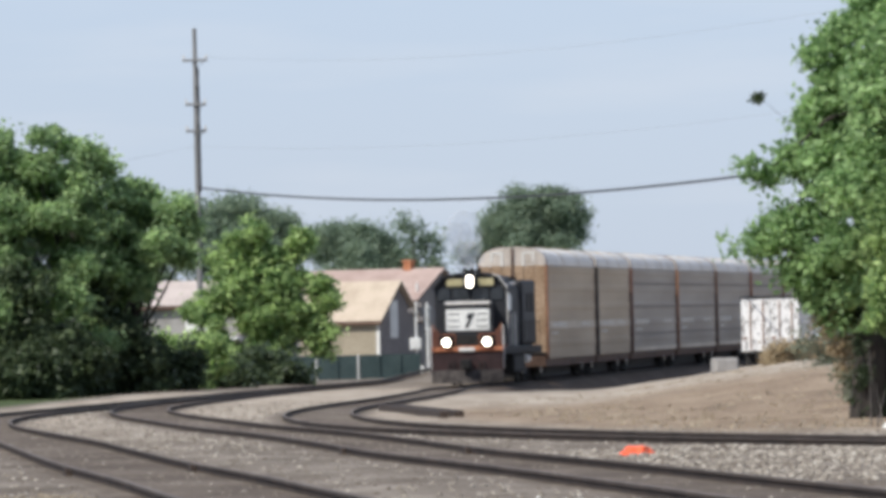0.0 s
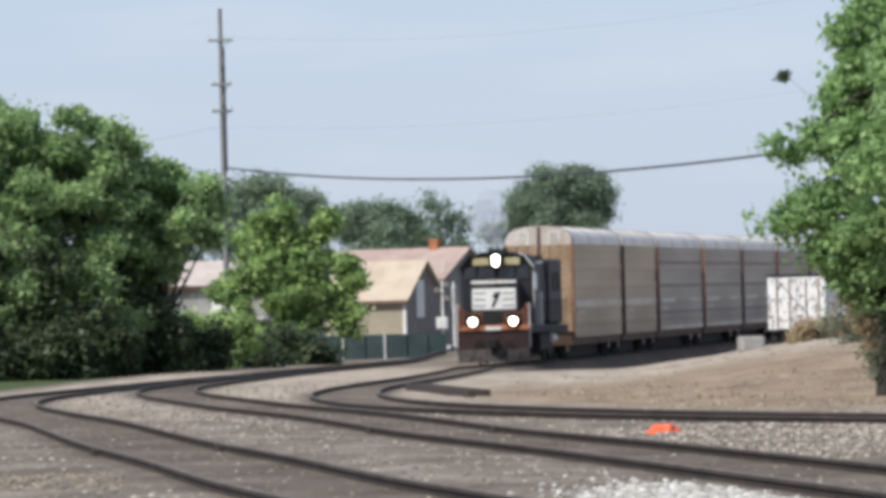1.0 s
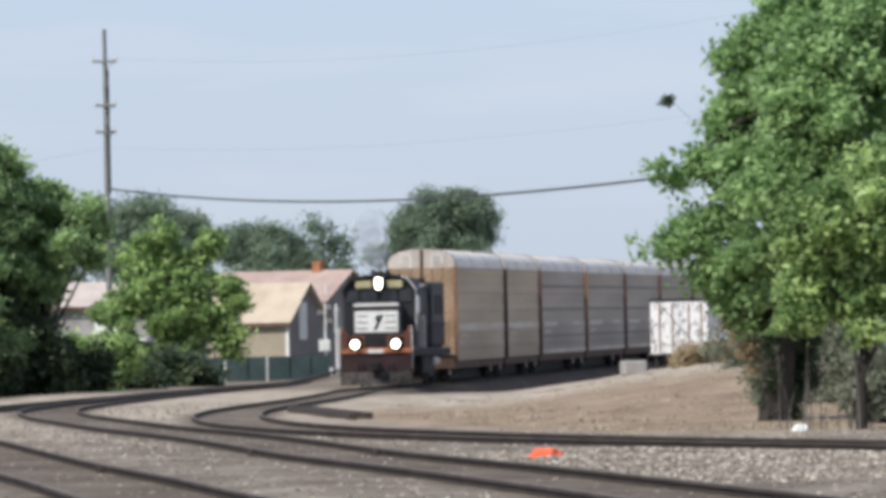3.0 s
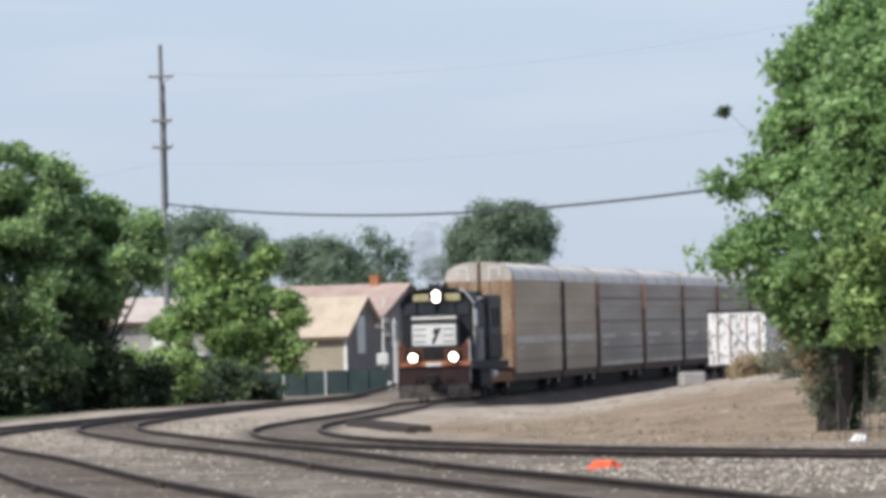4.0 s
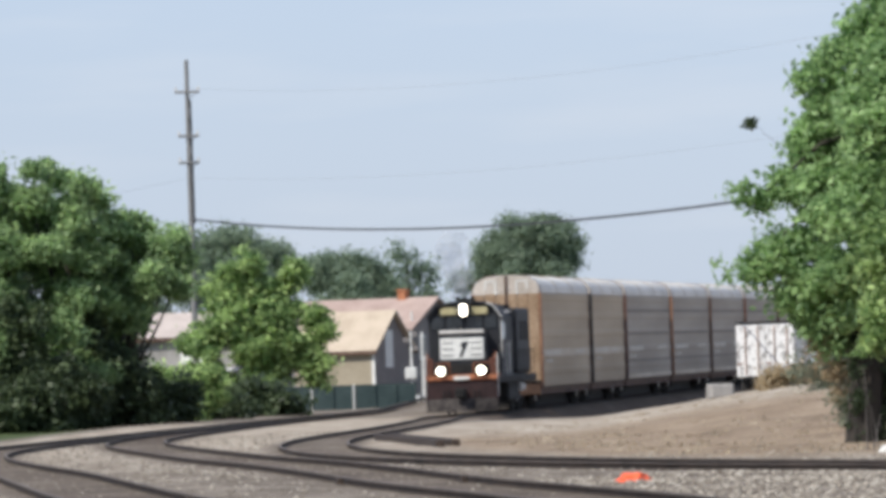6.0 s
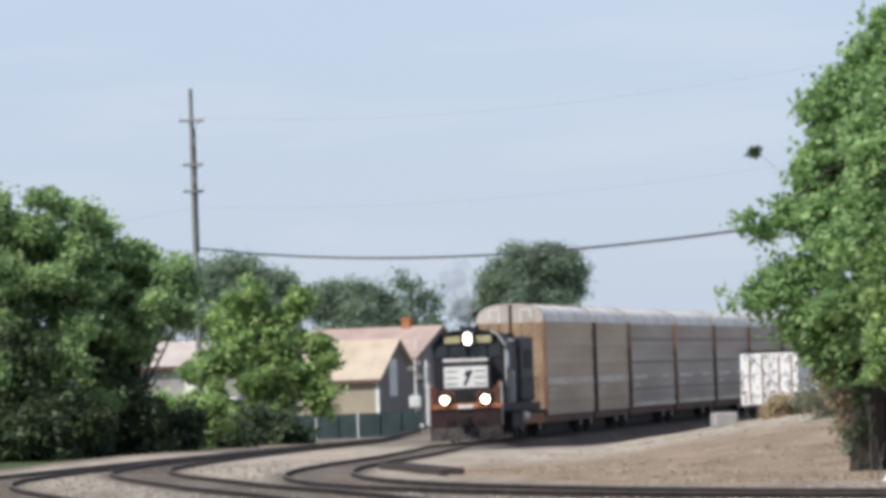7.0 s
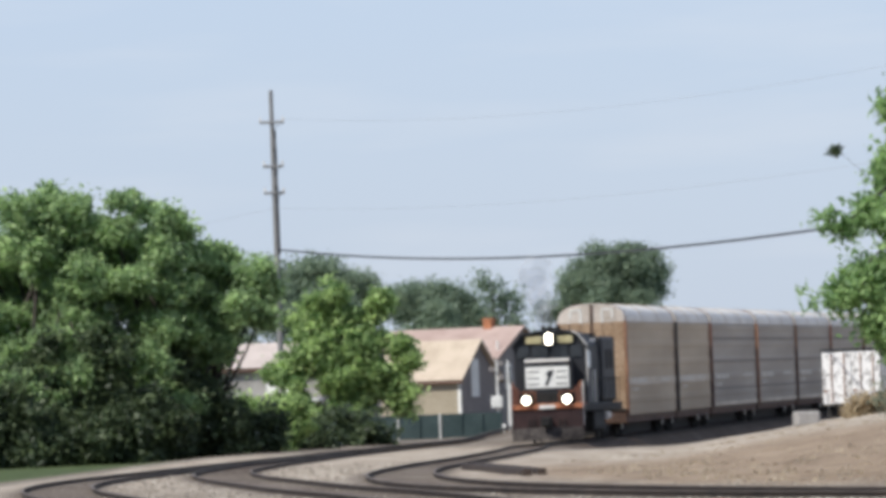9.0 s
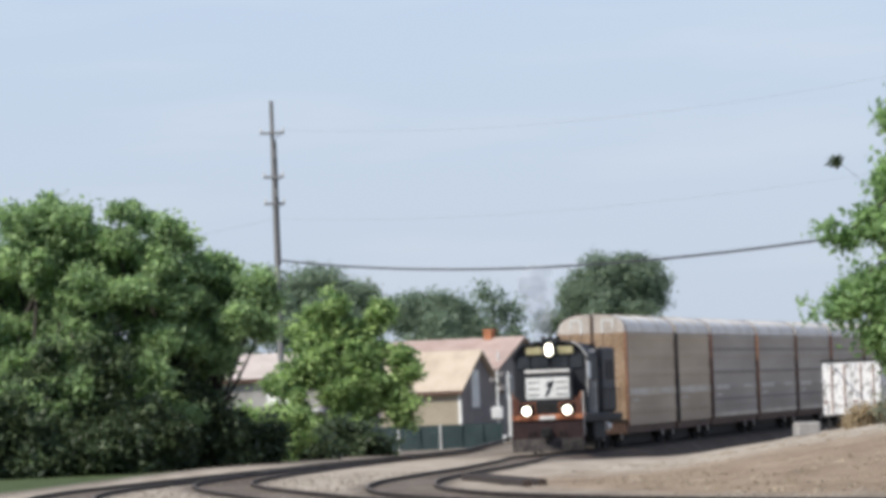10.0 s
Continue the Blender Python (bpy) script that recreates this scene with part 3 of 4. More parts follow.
    part("nose_panel", one_box(-0.90, 0.90, 1.215, 1.262, 2.26, 3.14, 0.015), M_WHITE, loco, "white painted nose front with weathered bars")
    # pale strip painted where the nose edge catches light
    part("nose_top_highlight", one_box(-0.93, 0.93, 1.20, 1.34, 3.33, 3.46, 0.03), M_PALE_AND_LIT, loco, "painted highlight on the nose top edge")
    for zz in (2.42, 2.68, 2.94):
        for xa, xb in ((-0.82, -0.34), (0.36, 0.82)):
            part("nose_stripe", one_box(xa, xb, 1.208, 1.216, zz - 0.022, zz + 0.022), M_GRIME, loco)
    bm = bmesh.new()
    turn = Matrix.Translation((0, 0, 2.7)) @ Matrix.Rotation(radians(26), 4, "Y") @ Matrix.Translation((0, 0, -2.7))
    box(bm, 0.02, 0.15, 1.205, 1.216, 2.36, 3.06, 0, turn)
    box(bm, -0.10, 0.02, 1.205, 1.216, 2.74, 2.98, 0, turn)
    part("nose_emblem", bm, M_BLACK, loco, "slanting black emblem shape")
    # cab
    out = [(-1.5, 1.62), (1.5, 1.62), (1.5, 3.98), (1.15, 4.42), (0.5, 4.58), (-0.5, 4.58), (-1.15, 4.42), (-1.5, 3.98)]
    part("cab", prism(bmesh.new(), out, 2.75, 5.0), M_BLACK, loco)
    part("cab_roof", prism(bmesh.new(), [(-1.56, 3.93), (-1.18, 4.42), (-0.5, 4.60), (0.5, 4.60), (1.18, 4.42), (1.56, 3.93), (1.54, 4.02), (1.18, 4.50), (0.5, 4.66), (-0.5, 4.66), (-1.18, 4.50), (-1.54, 4.02)], 2.55, 5.1), M_BLACK, loco)
    for x0, x1 in ((-1.36, -0.86), (-0.74, -0.08), (0.08, 0.74), (0.86, 1.36)):
        part("windscreen", one_box(x0, x1, 2.70, 2.76, 3.50, 4.02, 0.02), M_GLASS, loco, "dark cab glass")
    part("side_window", one_box(1.48, 1.52, 3.2, 4.3, 3.05, 3.75, 0.01), M_GLASS, loco)
    part("headlight_housing", one_box(-0.26, 0.26, 2.42, 2.76, 4.02, 4.52, 0.05), M_BLACK, loco)
    for zz in (4.20, 4.38):
        part("headlight", rod(bmesh.new(), (0, 2.37, zz), (0, 2.43, zz), 0.145, n=20), M_LAMP, loco, "lit white headlight")
    for s in (-1, 1):
        part("number_board", one_box(s * 0.30, s * 0.98, 2.62, 2.75, 4.10, 4.40, 0.02), M_CREAM, loco, "cream number board, its figures too faded to read")
    # long hood
    out = [(-1.12, 1.55), (1.12, 1.55), (1.12, 4.0), (0.82, 4.35), (-0.82, 4.35), (-1.12, 4.0)]
    part("long_hood", prism(bmesh.new(), out, 5.0, L - 1.4), M_BLACK, loco)
    for k in range(11):
        y = 5.4 + k * 1.2
        part("hood_door", one_box(1.12, 1.15, y, y + 1.1, 1.75, 3.55, 0.012), M_BLACK, loco)
    for y in (14.2, 16.4):
        part("radiator_grille", one_box(1.29, 1.34, y, y + 1.9, 3.0, 3.8, 0.01), M_GRIME, loco)
        part("radiator_fan", rod(bmesh.new(), (0, y + 0.9, 4.35), (0, y + 0.9, 4.52), 0.62, n=20), M_GRIME, loco)
    part("roof_blister", one_box(-1.30, 1.30, 12.6, 18.9, 1.6, 4.36, 0.14), M_BLACK, loco)
    part("exhaust_stack", one_box(-0.35, 0.35, 9.0, 9.6, 4.35, 4.62, 0.03), M_GRIME, loco)
    part("dynamic_brake_hatch", one_box(-1.1, 1.1, 7.0, 9.0, 4.0, 4.5, 0.08), M_BLACK, loco)
    bm = bmesh.new()
    for x in (-0.3, 0.0, 0.3):
        rod(bm, (x, 3.4, 4.78), (x, 3.9, 4.80), 0.09, 0.04, 8)
    box(bm, -0.4, 0.4, 3.6, 3.7, 4.62, 4.76)
    part("horn", bm, M_GRIME, loco)
    # side walkway rail
    bm = bmesh.new()
    for s in (-1, 1):
        rod(bm, (s * 1.45, 5.2, 2.6), (s * 1.45, L - 1.2, 2.6), 0.02, n=6)
        for k in range(9):
            y = 5.2 + k * 1.7
            rod(bm, (s * 1.45, y, 1.55), (s * 1.45, y, 2.6), 0.018, n=6)
    part("side_handrail", bm, M_GRIME, loco)
    # a thin pale rod stands for the highlight on the hood edge
    part("hood_edge_highlight", rod(bmesh.new(), (0.99, 5.1, 4.2), (0.99, 13.6, 4.2), 0.05, n=6), M_PALE_AND_LIT, loco, "painted highlight along the hood edge")
    for y in (5.25, 6.9):
        part("grab_rail", rod(bmesh.new(), (1.47, y, 1.6), (1.47, y, 2.95), 0.035, n=6), M_WHITE, loco, "white grab rail")
    # pale rods added as the lit edge of the cab roof
    bm = bmesh.new()
    rod(bm, (0.95, 2.53, 4.57), (1.20, 2.53, 4.47), 0.03, n=6)
    rod(bm, (1.20, 2.53, 4.47), (1.57, 2.53, 3.97), 0.03, n=6)
    part("cab_roof_highlight", bm, M_PALE_AND_LIT, loco, "painted highlight on the edge of the cab roof")
    part("cab_grab_rail", rod(bmesh.new(), (1.53, 2.72, 2.3), (1.53, 2.72, 3.85), 0.025, n=6), M_PALE_AND_LIT, loco, "pale grab rail")
    part("fuel_tank", one_box(-1.35, 1.35, 7.4, 12.4, 0.45, 1.25, 0.12), M_GRIME, loco)
    part("air_tank", rod(bmesh.new(), (1.28, 12.6, 1.0), (1.28, 14.4, 1.0), 0.18, n=12), M_PALE_AND_LIT, loco)
    for y in (4.1, L - 4.2):
        truck(loco, y, 0.51, 1.37)
    part("rear_coupler", one_box(-0.14, 0.14, L - 0.75, L + 0.25, 0.72, 1.0, 0.03), M_GRIME, loco)
    return loco


def on_track(y0, length):
    """Pose of a car whose front stands at y0, with the travel of its line."""
    y1 = y0 + length
    x0, x1 = float(TRACK_TRAIN(y0)), float(TRACK_TRAIN(y1))
    z0, z1 = RAIL + rise(x0, y0), RAIL + rise(x1, y1)
    return pose(x0, y0, z0, math.degrees(math.atan2(z1 - z0, length)), 0, -math.degrees(math.atan2(x1 - x0, length)))


LOCO = build_locomotive()
TRAIN = [(LOCO, on_track(395.2, 20.4))]
y = 417.6
for L, front in ((27.9, M_RUST), (21.8, M_GRIME), (30.4, M_BROWNRUST), (27.6, M_RUST), (27.2, M_DARKTRIM), (27.2, M_BROWNRUST), (27.2, M_DARKTRIM)):
    TRAIN.append((build_autorack(L, front, len(TRAIN) < 3), on_track(y, L)))
    y += L + 0.75


# ---- trees ----
def limbs(bm, base, top, r, rng, blobs, thick=0.36):
    """A tapered, slightly bent trunk with a limb to each part of the crown."""
    a = Vector(base)
    knots = [a]
    for k in range(1, 5):
        t = k / 4
        p = a.lerp(Vector(top), t) + Vector((rng.uniform(-1, 1), rng.uniform(-1, 1), 0)) * r * 0.9
        knots.append(p)
    for k in range(4):
        rod(bm, knots[k], knots[k + 1], r * (1 - 0.2 * k), r * (1 - 0.2 * (k + 1)), 9)
    for c, s in blobs:
        if s[0] < 0.4:
            continue
        st = knots[1 + rng.randrange(3)]
        mid = st.lerp(Vector(c), 0.55) + Vector((rng.uniform(-.3, .3), rng.uniform(-.3, .3), 0.25))
        rod(bm, st, mid, r * thick, r * thick * 0.66, 6)
        rod(bm, mid, Vector(c) + Vector((0, 0, s[2] * 0.5)), r * thick * 0.66, r * 0.05, 6)
    return bm


def leaves(blobs, clumps, per, size, spread, seed, reach=1.25):
    """Small folded leaf sprays set in clumps on the outside of the given blobs."""
    rng = np.random.default_rng(seed)
    # break every blob into smaller boughs, so that the crown is lobed and has shaded hollows
    boughs = []
    for c, s in blobs:
        c, s = np.array(c, float), np.array(s, float)
        boughs.append((c, s * 0.58))
        for _ in range(20):
            d = rng.normal(size=3)
            d /= np.linalg.norm(d)
            boughs.append((c + d * s * rng.uniform(0.5, reach), s * rng.uniform(0.14, 0.40)))
    blobs = boughs
    vol = np.array([s[0] * s[2] + s[1] * s[2] for c, s in blobs])
    pick = rng.choice(len(blobs), clumps, p=vol / vol.sum())
    cen = np.array([c for c, s in blobs], float)[pick]
    rad = np.array([s for c, s in blobs], float)[pick]
    d = rng.normal(size=(clumps, 3))
    d /= np.linalg.norm(d, axis=1)[:, None]
    # lobed outline, fuller outside, with gaps
    lob = 1 + 0.13 * np.sin(d[:, 0] * 5 + seed) * np.cos(d[:, 2] * 6 + 2 * seed) + rng.normal(0, 0.05, clumps)
    k = rng.uniform(0.35, 1.0, clumps) ** 0.45 * lob
    cc = cen + d * rad * k[:, None]
    n = clumps * per
    sp = spread * rng.uniform(0.6, 1.3, clumps)
    off = rng.normal(size=(n, 3)) * np.repeat(sp, per)[:, None] * np.array([1, 1, 0.62])
    p = np.repeat(cc, per, axis=0) + off
    out = np.repeat(d, per, axis=0) * 0.7 + rng.normal(size=(n, 3)) * 0.75 + np.array([0, 0, 0.55])
    out /= np.linalg.norm(out, axis=1)[:, None]
    t = np.cross(out, rng.normal(size=(n, 3)))
    t /= np.linalg.norm(t, axis=1)[:, None]
    b = np.cross(out, t)
    L = size * rng.uniform(0.6, 1.35, n)[:, None]
    W = L * 0.52
    v = np.stack([p - t * L, p + b * W - out * L * 0.15, p + t * L, p - b * W - out * L * 0.15], 1).reshape(-1, 3)
    f = np.arange(n * 4).reshape(-1, 4)
    tone = np.clip(rng.normal(0.24, 0.24, clumps), 0, 0.7)
    tone = np.repeat(np.where(rng.random(clumps) < 0.10, 0.85, tone), per * 4)
    return v.tolist(), f.tolist(), tone


def build_tree(label, base, blobs, trunk, clumps, per, size, spread, mat, seed, group="", name="tree", category="tree"):
    tree = new(name)
    tagged(tree, label, category, group)
    x, y, z = base
    tree.location = base
    loc = [((c[0] - x, c[1] - y, c[2] - z), s) for c, s in blobs]
    rng = random.Random(seed)
    top = max(loc, key=lambda b: b[0][2])
    part("trunk", limbs(bmesh.new(), (0, 0, -0.1), (top[0][0] * 0.6, top[0][1] * 0.6, top[0][2]), trunk, rng, loc, 0.36 if trunk < 0.335 or trunk > 0.345 else 0.15), M_BARK, tree)
    v, f, tone = leaves(loc, clumps, per, size, spread, seed, 1.0 if group == FAR else 1.25)
    crown = part("crown", (v, f), mat, tree)
    crown.data.attributes.new("tone", "FLOAT", "POINT").data.foreach_set("value", tone)
    return tree


def blob(x, y, z, rx, rz, ry=None):
    return ((x, y, z), (rx, ry or rx, rz))


# the dense row of trees behind the tracks
LEFT = "trees beyond the tracks"
FAR = "far trees on the skyline"
build_tree("tall dark green tree at the row's end", (-22.6, 427, 0), [blob(-23.0, 424.0, 11.1, 0.92, 0.92), blob(-21.8, 425.2, 11.3, 0.78, 0.78), blob(-23.4, 426.4, 9.5, 0.86, 0.86), blob(-22.1, 424.6, 9.7, 1.19, 1.19), blob(-23.3, 423.4, 4.7, 0.86, 0.86), blob(-22.3, 421.4, 3.4, 0.92, 0.92), blob(-23.2, 422.6, 1.7, 0.86, 0.86), blob(-23.7, 424.8, 6.7, 0.72, 0.72), blob(-25.5, 426.0, 9.6, 1.6, 1.6), blob(-26.0, 424.1, 6.0, 2.0, 2.2), blob(-22.6, 428.2, 8.6, 2.0, 2.2), blob(-22.4, 426.8, 5.2, 1.9, 2.2)], 0.3, 2100, 30, 0.15, 0.27, L_DARK, 14, LEFT)
build_tree("dense dark green broadleaf tree over the verge", (-20.4, 428, 0), [blob(-20.7, 424.0, 11.1, 0.82, 0.82), blob(-20.1, 425.2, 9.8, 1.03, 1.03), blob(-21.2, 425.4, 8.1, 0.93, 0.93), blob(-19.9, 423.6, 8.1, 0.86, 0.86), blob(-20.6, 424.1, 6.4, 0.72, 0.72), blob(-20.5, 421.4, 4.3, 0.65, 0.65), blob(-20.9, 422.6, 2.6, 0.57, 0.57), blob(-20.7, 423.8, 1.2, 0.41, 0.41), blob(-21.5, 422.5, 5.6, 0.51, 0.51), blob(-20.3, 430.0, 8.6, 1.6, 2.0), blob(-20.4, 430.0, 5.4, 1.6, 2.0)], 0.30, 2100, 30, 0.15, 0.27, L_DARK, 11, LEFT)
build_tree("dark green broadleaf tree with a gap in its crown", (-17.6, 427, 0), [blob(-18.5, 424.0, 11.5, 0.35, 0.35), blob(-18.0, 425.2, 11.7, 0.25, 0.25), blob(-17.4, 426.4, 11.3, 0.39, 0.39), blob(-16.4, 424.6, 10.8, 0.51, 0.51), blob(-16.0, 425.8, 10.2, 0.45, 0.45), blob(-18.8, 424.0, 10.5, 0.65, 0.65), blob(-17.0, 425.2, 10.2, 0.45, 0.45), blob(-18.2, 426.4, 9.4, 0.86, 0.86), blob(-17.0, 424.6, 9.2, 0.82, 0.82), blob(-16.4, 424.8, 8.2, 0.92, 0.92), blob(-18.1, 422.9, 8.0, 0.61, 0.61), blob(-17.3, 422.7, 4.5, 0.66, 0.66), blob(-17.6, 423.8, 3.2, 0.45, 0.45), blob(-17.6, 422.0, 1.7, 0.37, 0.37), blob(-16.9, 424.0, 6.1, 0.66, 0.66), blob(-17.4, 427.9, 8.0, 1.5, 1.5), blob(-17.4, 426.9, 5.6, 1.5, 1.7), blob(-17.5, 426.4, 3.2, 1.3, 1.5)], 0.26, 2100, 30, 0.14, 0.24, L_DARK, 12, LEFT)
build_tree("round-topped dark green tree hanging over the verge", (-14.6, 430, 0), [blob(-15.3, 427.0, 9.1, 0.58, 0.58), blob(-14.4, 427.5, 8.9, 0.62, 0.62), blob(-13.9, 428.4, 8.1, 0.66, 0.66), blob(-12.7, 426.6, 8.1, 0.66, 0.66), blob(-15.2, 427.6, 7.6, 0.83, 0.83), blob(-13.3, 425.4, 6.8, 0.62, 0.62), blob(-12.4, 426.4, 6.3, 0.45, 0.45), blob(-14.2, 427.7, 6.4, 0.72, 0.72), blob(-15.6, 425.6, 5.7, 0.62, 0.62), blob(-14.3, 426.5, 5.1, 0.54, 0.54), blob(-15.9, 424.4, 2.5, 0.45, 0.45), blob(-12.3, 427.0, 7.6, 0.45, 0.45), blob(-16.5, 426.9, 4.5, 0.46, 0.46), blob(-14.6, 431.0, 6.9, 1.4, 1.3), blob(-15.6, 431.0, 4.6, 1.1, 1.3)], 0.22, 2100, 30, 0.14, 0.24, L_DARK, 13, LEFT)
# back trees added to fill the row's gaps, shade put into their leaves
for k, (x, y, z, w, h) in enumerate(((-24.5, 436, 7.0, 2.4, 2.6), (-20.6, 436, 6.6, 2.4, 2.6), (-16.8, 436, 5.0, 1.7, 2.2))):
    build_tree("tree behind the row, its leaf colour darkened for shade", (x, y, 0), [blob(x, y, z, w, h), blob(x + 0.5, y, z - 2.6, w, h)], 0.2, 520, 30, 0.17, 0.34, L_SHADE, 80 + k, LEFT)
build_tree("leaning bright green young tree beside the fence", (-10.2, 505, 0), [blob(-11.3, 505, 7.7, 0.96, 1.08), blob(-12.0, 505, 6.6, 1.02, 0.84), blob(-10.4, 505, 6.9, 0.79, 0.72), blob(-8.4, 505, 7.7, 0.73, 0.48), blob(-9.4, 505, 6.8, 0.56, 0.48), blob(-9.4, 505, 5.6, 1.30, 0.90), blob(-12.2, 504.5, 5.1, 1.36, 1.02), blob(-13.7, 504, 4.2, 0.79, 0.72), blob(-7.5, 504.5, 5.3, 0.56, 0.48), blob(-7.3, 504.5, 4.6, 0.62, 0.48), blob(-10.9, 504, 3.6, 1.47, 0.90), blob(-8.7, 504, 4.0, 0.79, 0.72), blob(-13.0, 503, 2.2, 1.02, 1.20), blob(-7.7, 504, 2.6, 0.73, 0.96), blob(-9.9, 504, 4.6, 0.9, 0.8), blob(-9.6, 504, 2.7, 0.75, 0.65), blob(-10.7, 503.5, 1.8, 0.8, 0.85), blob(-12.0, 503, 1.3, 0.68, 0.84)], 0.15, 1700, 30, 0.16, 0.24, L_LIGHT, 15, LEFT)
build_tree("low bright green bush at the verge", (-12.8, 455, 0), [blob(-12.1, 455, 1.5, 0.75, 0.95), blob(-13.2, 455, 2.2, 0.75, 0.55), blob(-14.1, 455.5, 2.4, 0.5, 0.35), blob(-12.6, 454.6, 0.9, 0.6, 0.7), blob(-11.7, 455, 2.5, 0.5, 0.5)], 0.06, 420, 26, 0.13, 0.2, L_LIGHT, 16, LEFT, "bush", "bush")
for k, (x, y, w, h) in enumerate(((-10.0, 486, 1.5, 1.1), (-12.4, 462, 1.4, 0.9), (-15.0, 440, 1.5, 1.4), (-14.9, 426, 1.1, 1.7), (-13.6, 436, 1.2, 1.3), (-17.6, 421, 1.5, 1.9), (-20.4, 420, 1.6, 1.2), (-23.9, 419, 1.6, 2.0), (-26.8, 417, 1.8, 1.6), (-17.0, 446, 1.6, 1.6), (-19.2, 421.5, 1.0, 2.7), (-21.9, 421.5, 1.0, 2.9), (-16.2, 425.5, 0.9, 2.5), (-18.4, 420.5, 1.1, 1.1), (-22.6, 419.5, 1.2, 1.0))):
    build_tree("dark green undergrowth bush below the trees, shade put into its leaf colour", (x, y, 0), [blob(x, y, h * 0.95, w, h), blob(x + w * 0.6, y, h * 0.7, w * 0.7, h * 0.75)], 0.07, 240, 26, 0.17, 0.28, L_SHADE, 40 + k, LEFT, "bush", "bush")

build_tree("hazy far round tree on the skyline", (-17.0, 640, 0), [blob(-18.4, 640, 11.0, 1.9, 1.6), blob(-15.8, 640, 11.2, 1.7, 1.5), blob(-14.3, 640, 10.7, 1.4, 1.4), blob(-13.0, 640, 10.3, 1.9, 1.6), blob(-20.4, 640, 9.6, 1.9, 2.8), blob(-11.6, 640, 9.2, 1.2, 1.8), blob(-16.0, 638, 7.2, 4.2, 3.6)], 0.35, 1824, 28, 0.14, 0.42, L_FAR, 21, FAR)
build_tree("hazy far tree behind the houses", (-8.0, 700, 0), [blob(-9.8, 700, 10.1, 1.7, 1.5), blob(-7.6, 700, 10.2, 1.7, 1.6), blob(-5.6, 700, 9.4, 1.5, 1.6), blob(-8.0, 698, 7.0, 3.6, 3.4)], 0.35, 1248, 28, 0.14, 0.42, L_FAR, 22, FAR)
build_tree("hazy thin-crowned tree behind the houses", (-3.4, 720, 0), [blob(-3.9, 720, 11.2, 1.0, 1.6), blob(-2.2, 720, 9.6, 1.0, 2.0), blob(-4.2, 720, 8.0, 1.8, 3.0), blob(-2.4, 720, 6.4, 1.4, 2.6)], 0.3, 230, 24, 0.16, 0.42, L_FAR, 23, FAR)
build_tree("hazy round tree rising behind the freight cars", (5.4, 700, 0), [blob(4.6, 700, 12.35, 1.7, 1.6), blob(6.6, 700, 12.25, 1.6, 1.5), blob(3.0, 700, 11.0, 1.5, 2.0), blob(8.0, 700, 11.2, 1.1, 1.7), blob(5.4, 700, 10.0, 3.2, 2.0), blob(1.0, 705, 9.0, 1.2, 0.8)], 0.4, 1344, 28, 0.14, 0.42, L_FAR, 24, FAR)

# the big tree by the near curve
oak = build_tree("large fresh green tree with a dark vine-covered trunk", (7.0, 168, 0.2), [blob(8.3, 168, 7.3, 1.1, 1.2), blob(7.1, 168, 6.3, 0.75, 0.8), blob(6.65, 168, 5.2, 0.75, 0.6), blob(5.47, 168, 4.6, 0.5, 0.2), blob(6.55, 168, 4.1, 0.85, 0.65), blob(5.12, 168, 3.35, 0.5, 0.18), blob(6.42, 168, 3.05, 0.75, 0.5), blob(7.6, 167, 4.8, 1.3, 1.3), blob(7.3, 167, 2.9, 1.0, 0.6), blob(8.6, 168, 3.4, 1.1, 1.1), blob(8.9, 168, 6.0, 1.2, 1.8), blob(6.0, 168, 4.85, 0.4, 0.3), blob(5.72, 168, 3.75, 0.55, 0.35), blob(6.35, 168, 5.75, 0.3, 0.28), blob(10, 168, 8.0, 1.6, 2.2), blob(7.2, 168, 7.2, 0.25, 0.4), blob(7.7, 166.5, 6.0, 0.9, 0.9), blob(8.4, 166.5, 5.0, 1.1, 1.1), blob(8.4, 166.5, 7.0, 0.9, 1.0), blob(9.4, 167, 4.6, 1.2, 1.2), blob(6.3, 168, 6.65, 0.14, 0.24), blob(6.5, 168, 6.2, 0.24, 0.28), blob(6.05, 168, 2.65, 0.28, 0.22), blob(5.75, 168, 2.9, 0.24, 0.18), blob(6.2, 168, 2.3, 0.26, 0.24), blob(6.27, 168, 2.62, 0.5, 0.28), blob(6.5, 168, 2.15, 0.36, 0.4)], 0.34, 3700, 36, 0.078, 0.15, L_RIGHT, 31)
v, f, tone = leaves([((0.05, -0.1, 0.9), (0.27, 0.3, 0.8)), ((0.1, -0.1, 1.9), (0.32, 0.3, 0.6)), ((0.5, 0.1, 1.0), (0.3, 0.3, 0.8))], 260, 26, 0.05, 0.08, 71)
ivy = part("ivy", (v, f), L_SHADE, oak, "ivy round the trunk, its leaf colour darkened for shade")
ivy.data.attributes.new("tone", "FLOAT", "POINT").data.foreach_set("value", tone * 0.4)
v, f, tone = leaves([((-0.55, 0.0, 1.8), (0.34, 0.3, 0.42)), ((-0.38, 0.0, 1.2), (0.2, 0.2, 0.42))], 90, 20, 0.04, 0.08, 73)
twigs = part("dry_spray", (v, f), L_BROWN, oak, "dry brown twigs beside the trunk")
twigs.data.attributes.new("tone", "FLOAT", "POINT").data.foreach_set("value", tone)
bm = rod(bmesh.new(), (-0.95, 0, 4.95), (-1.76, 0, 5.74), 0.005, 0.003, 5)
part("sprig_twig", bm, M_BARK, oak)
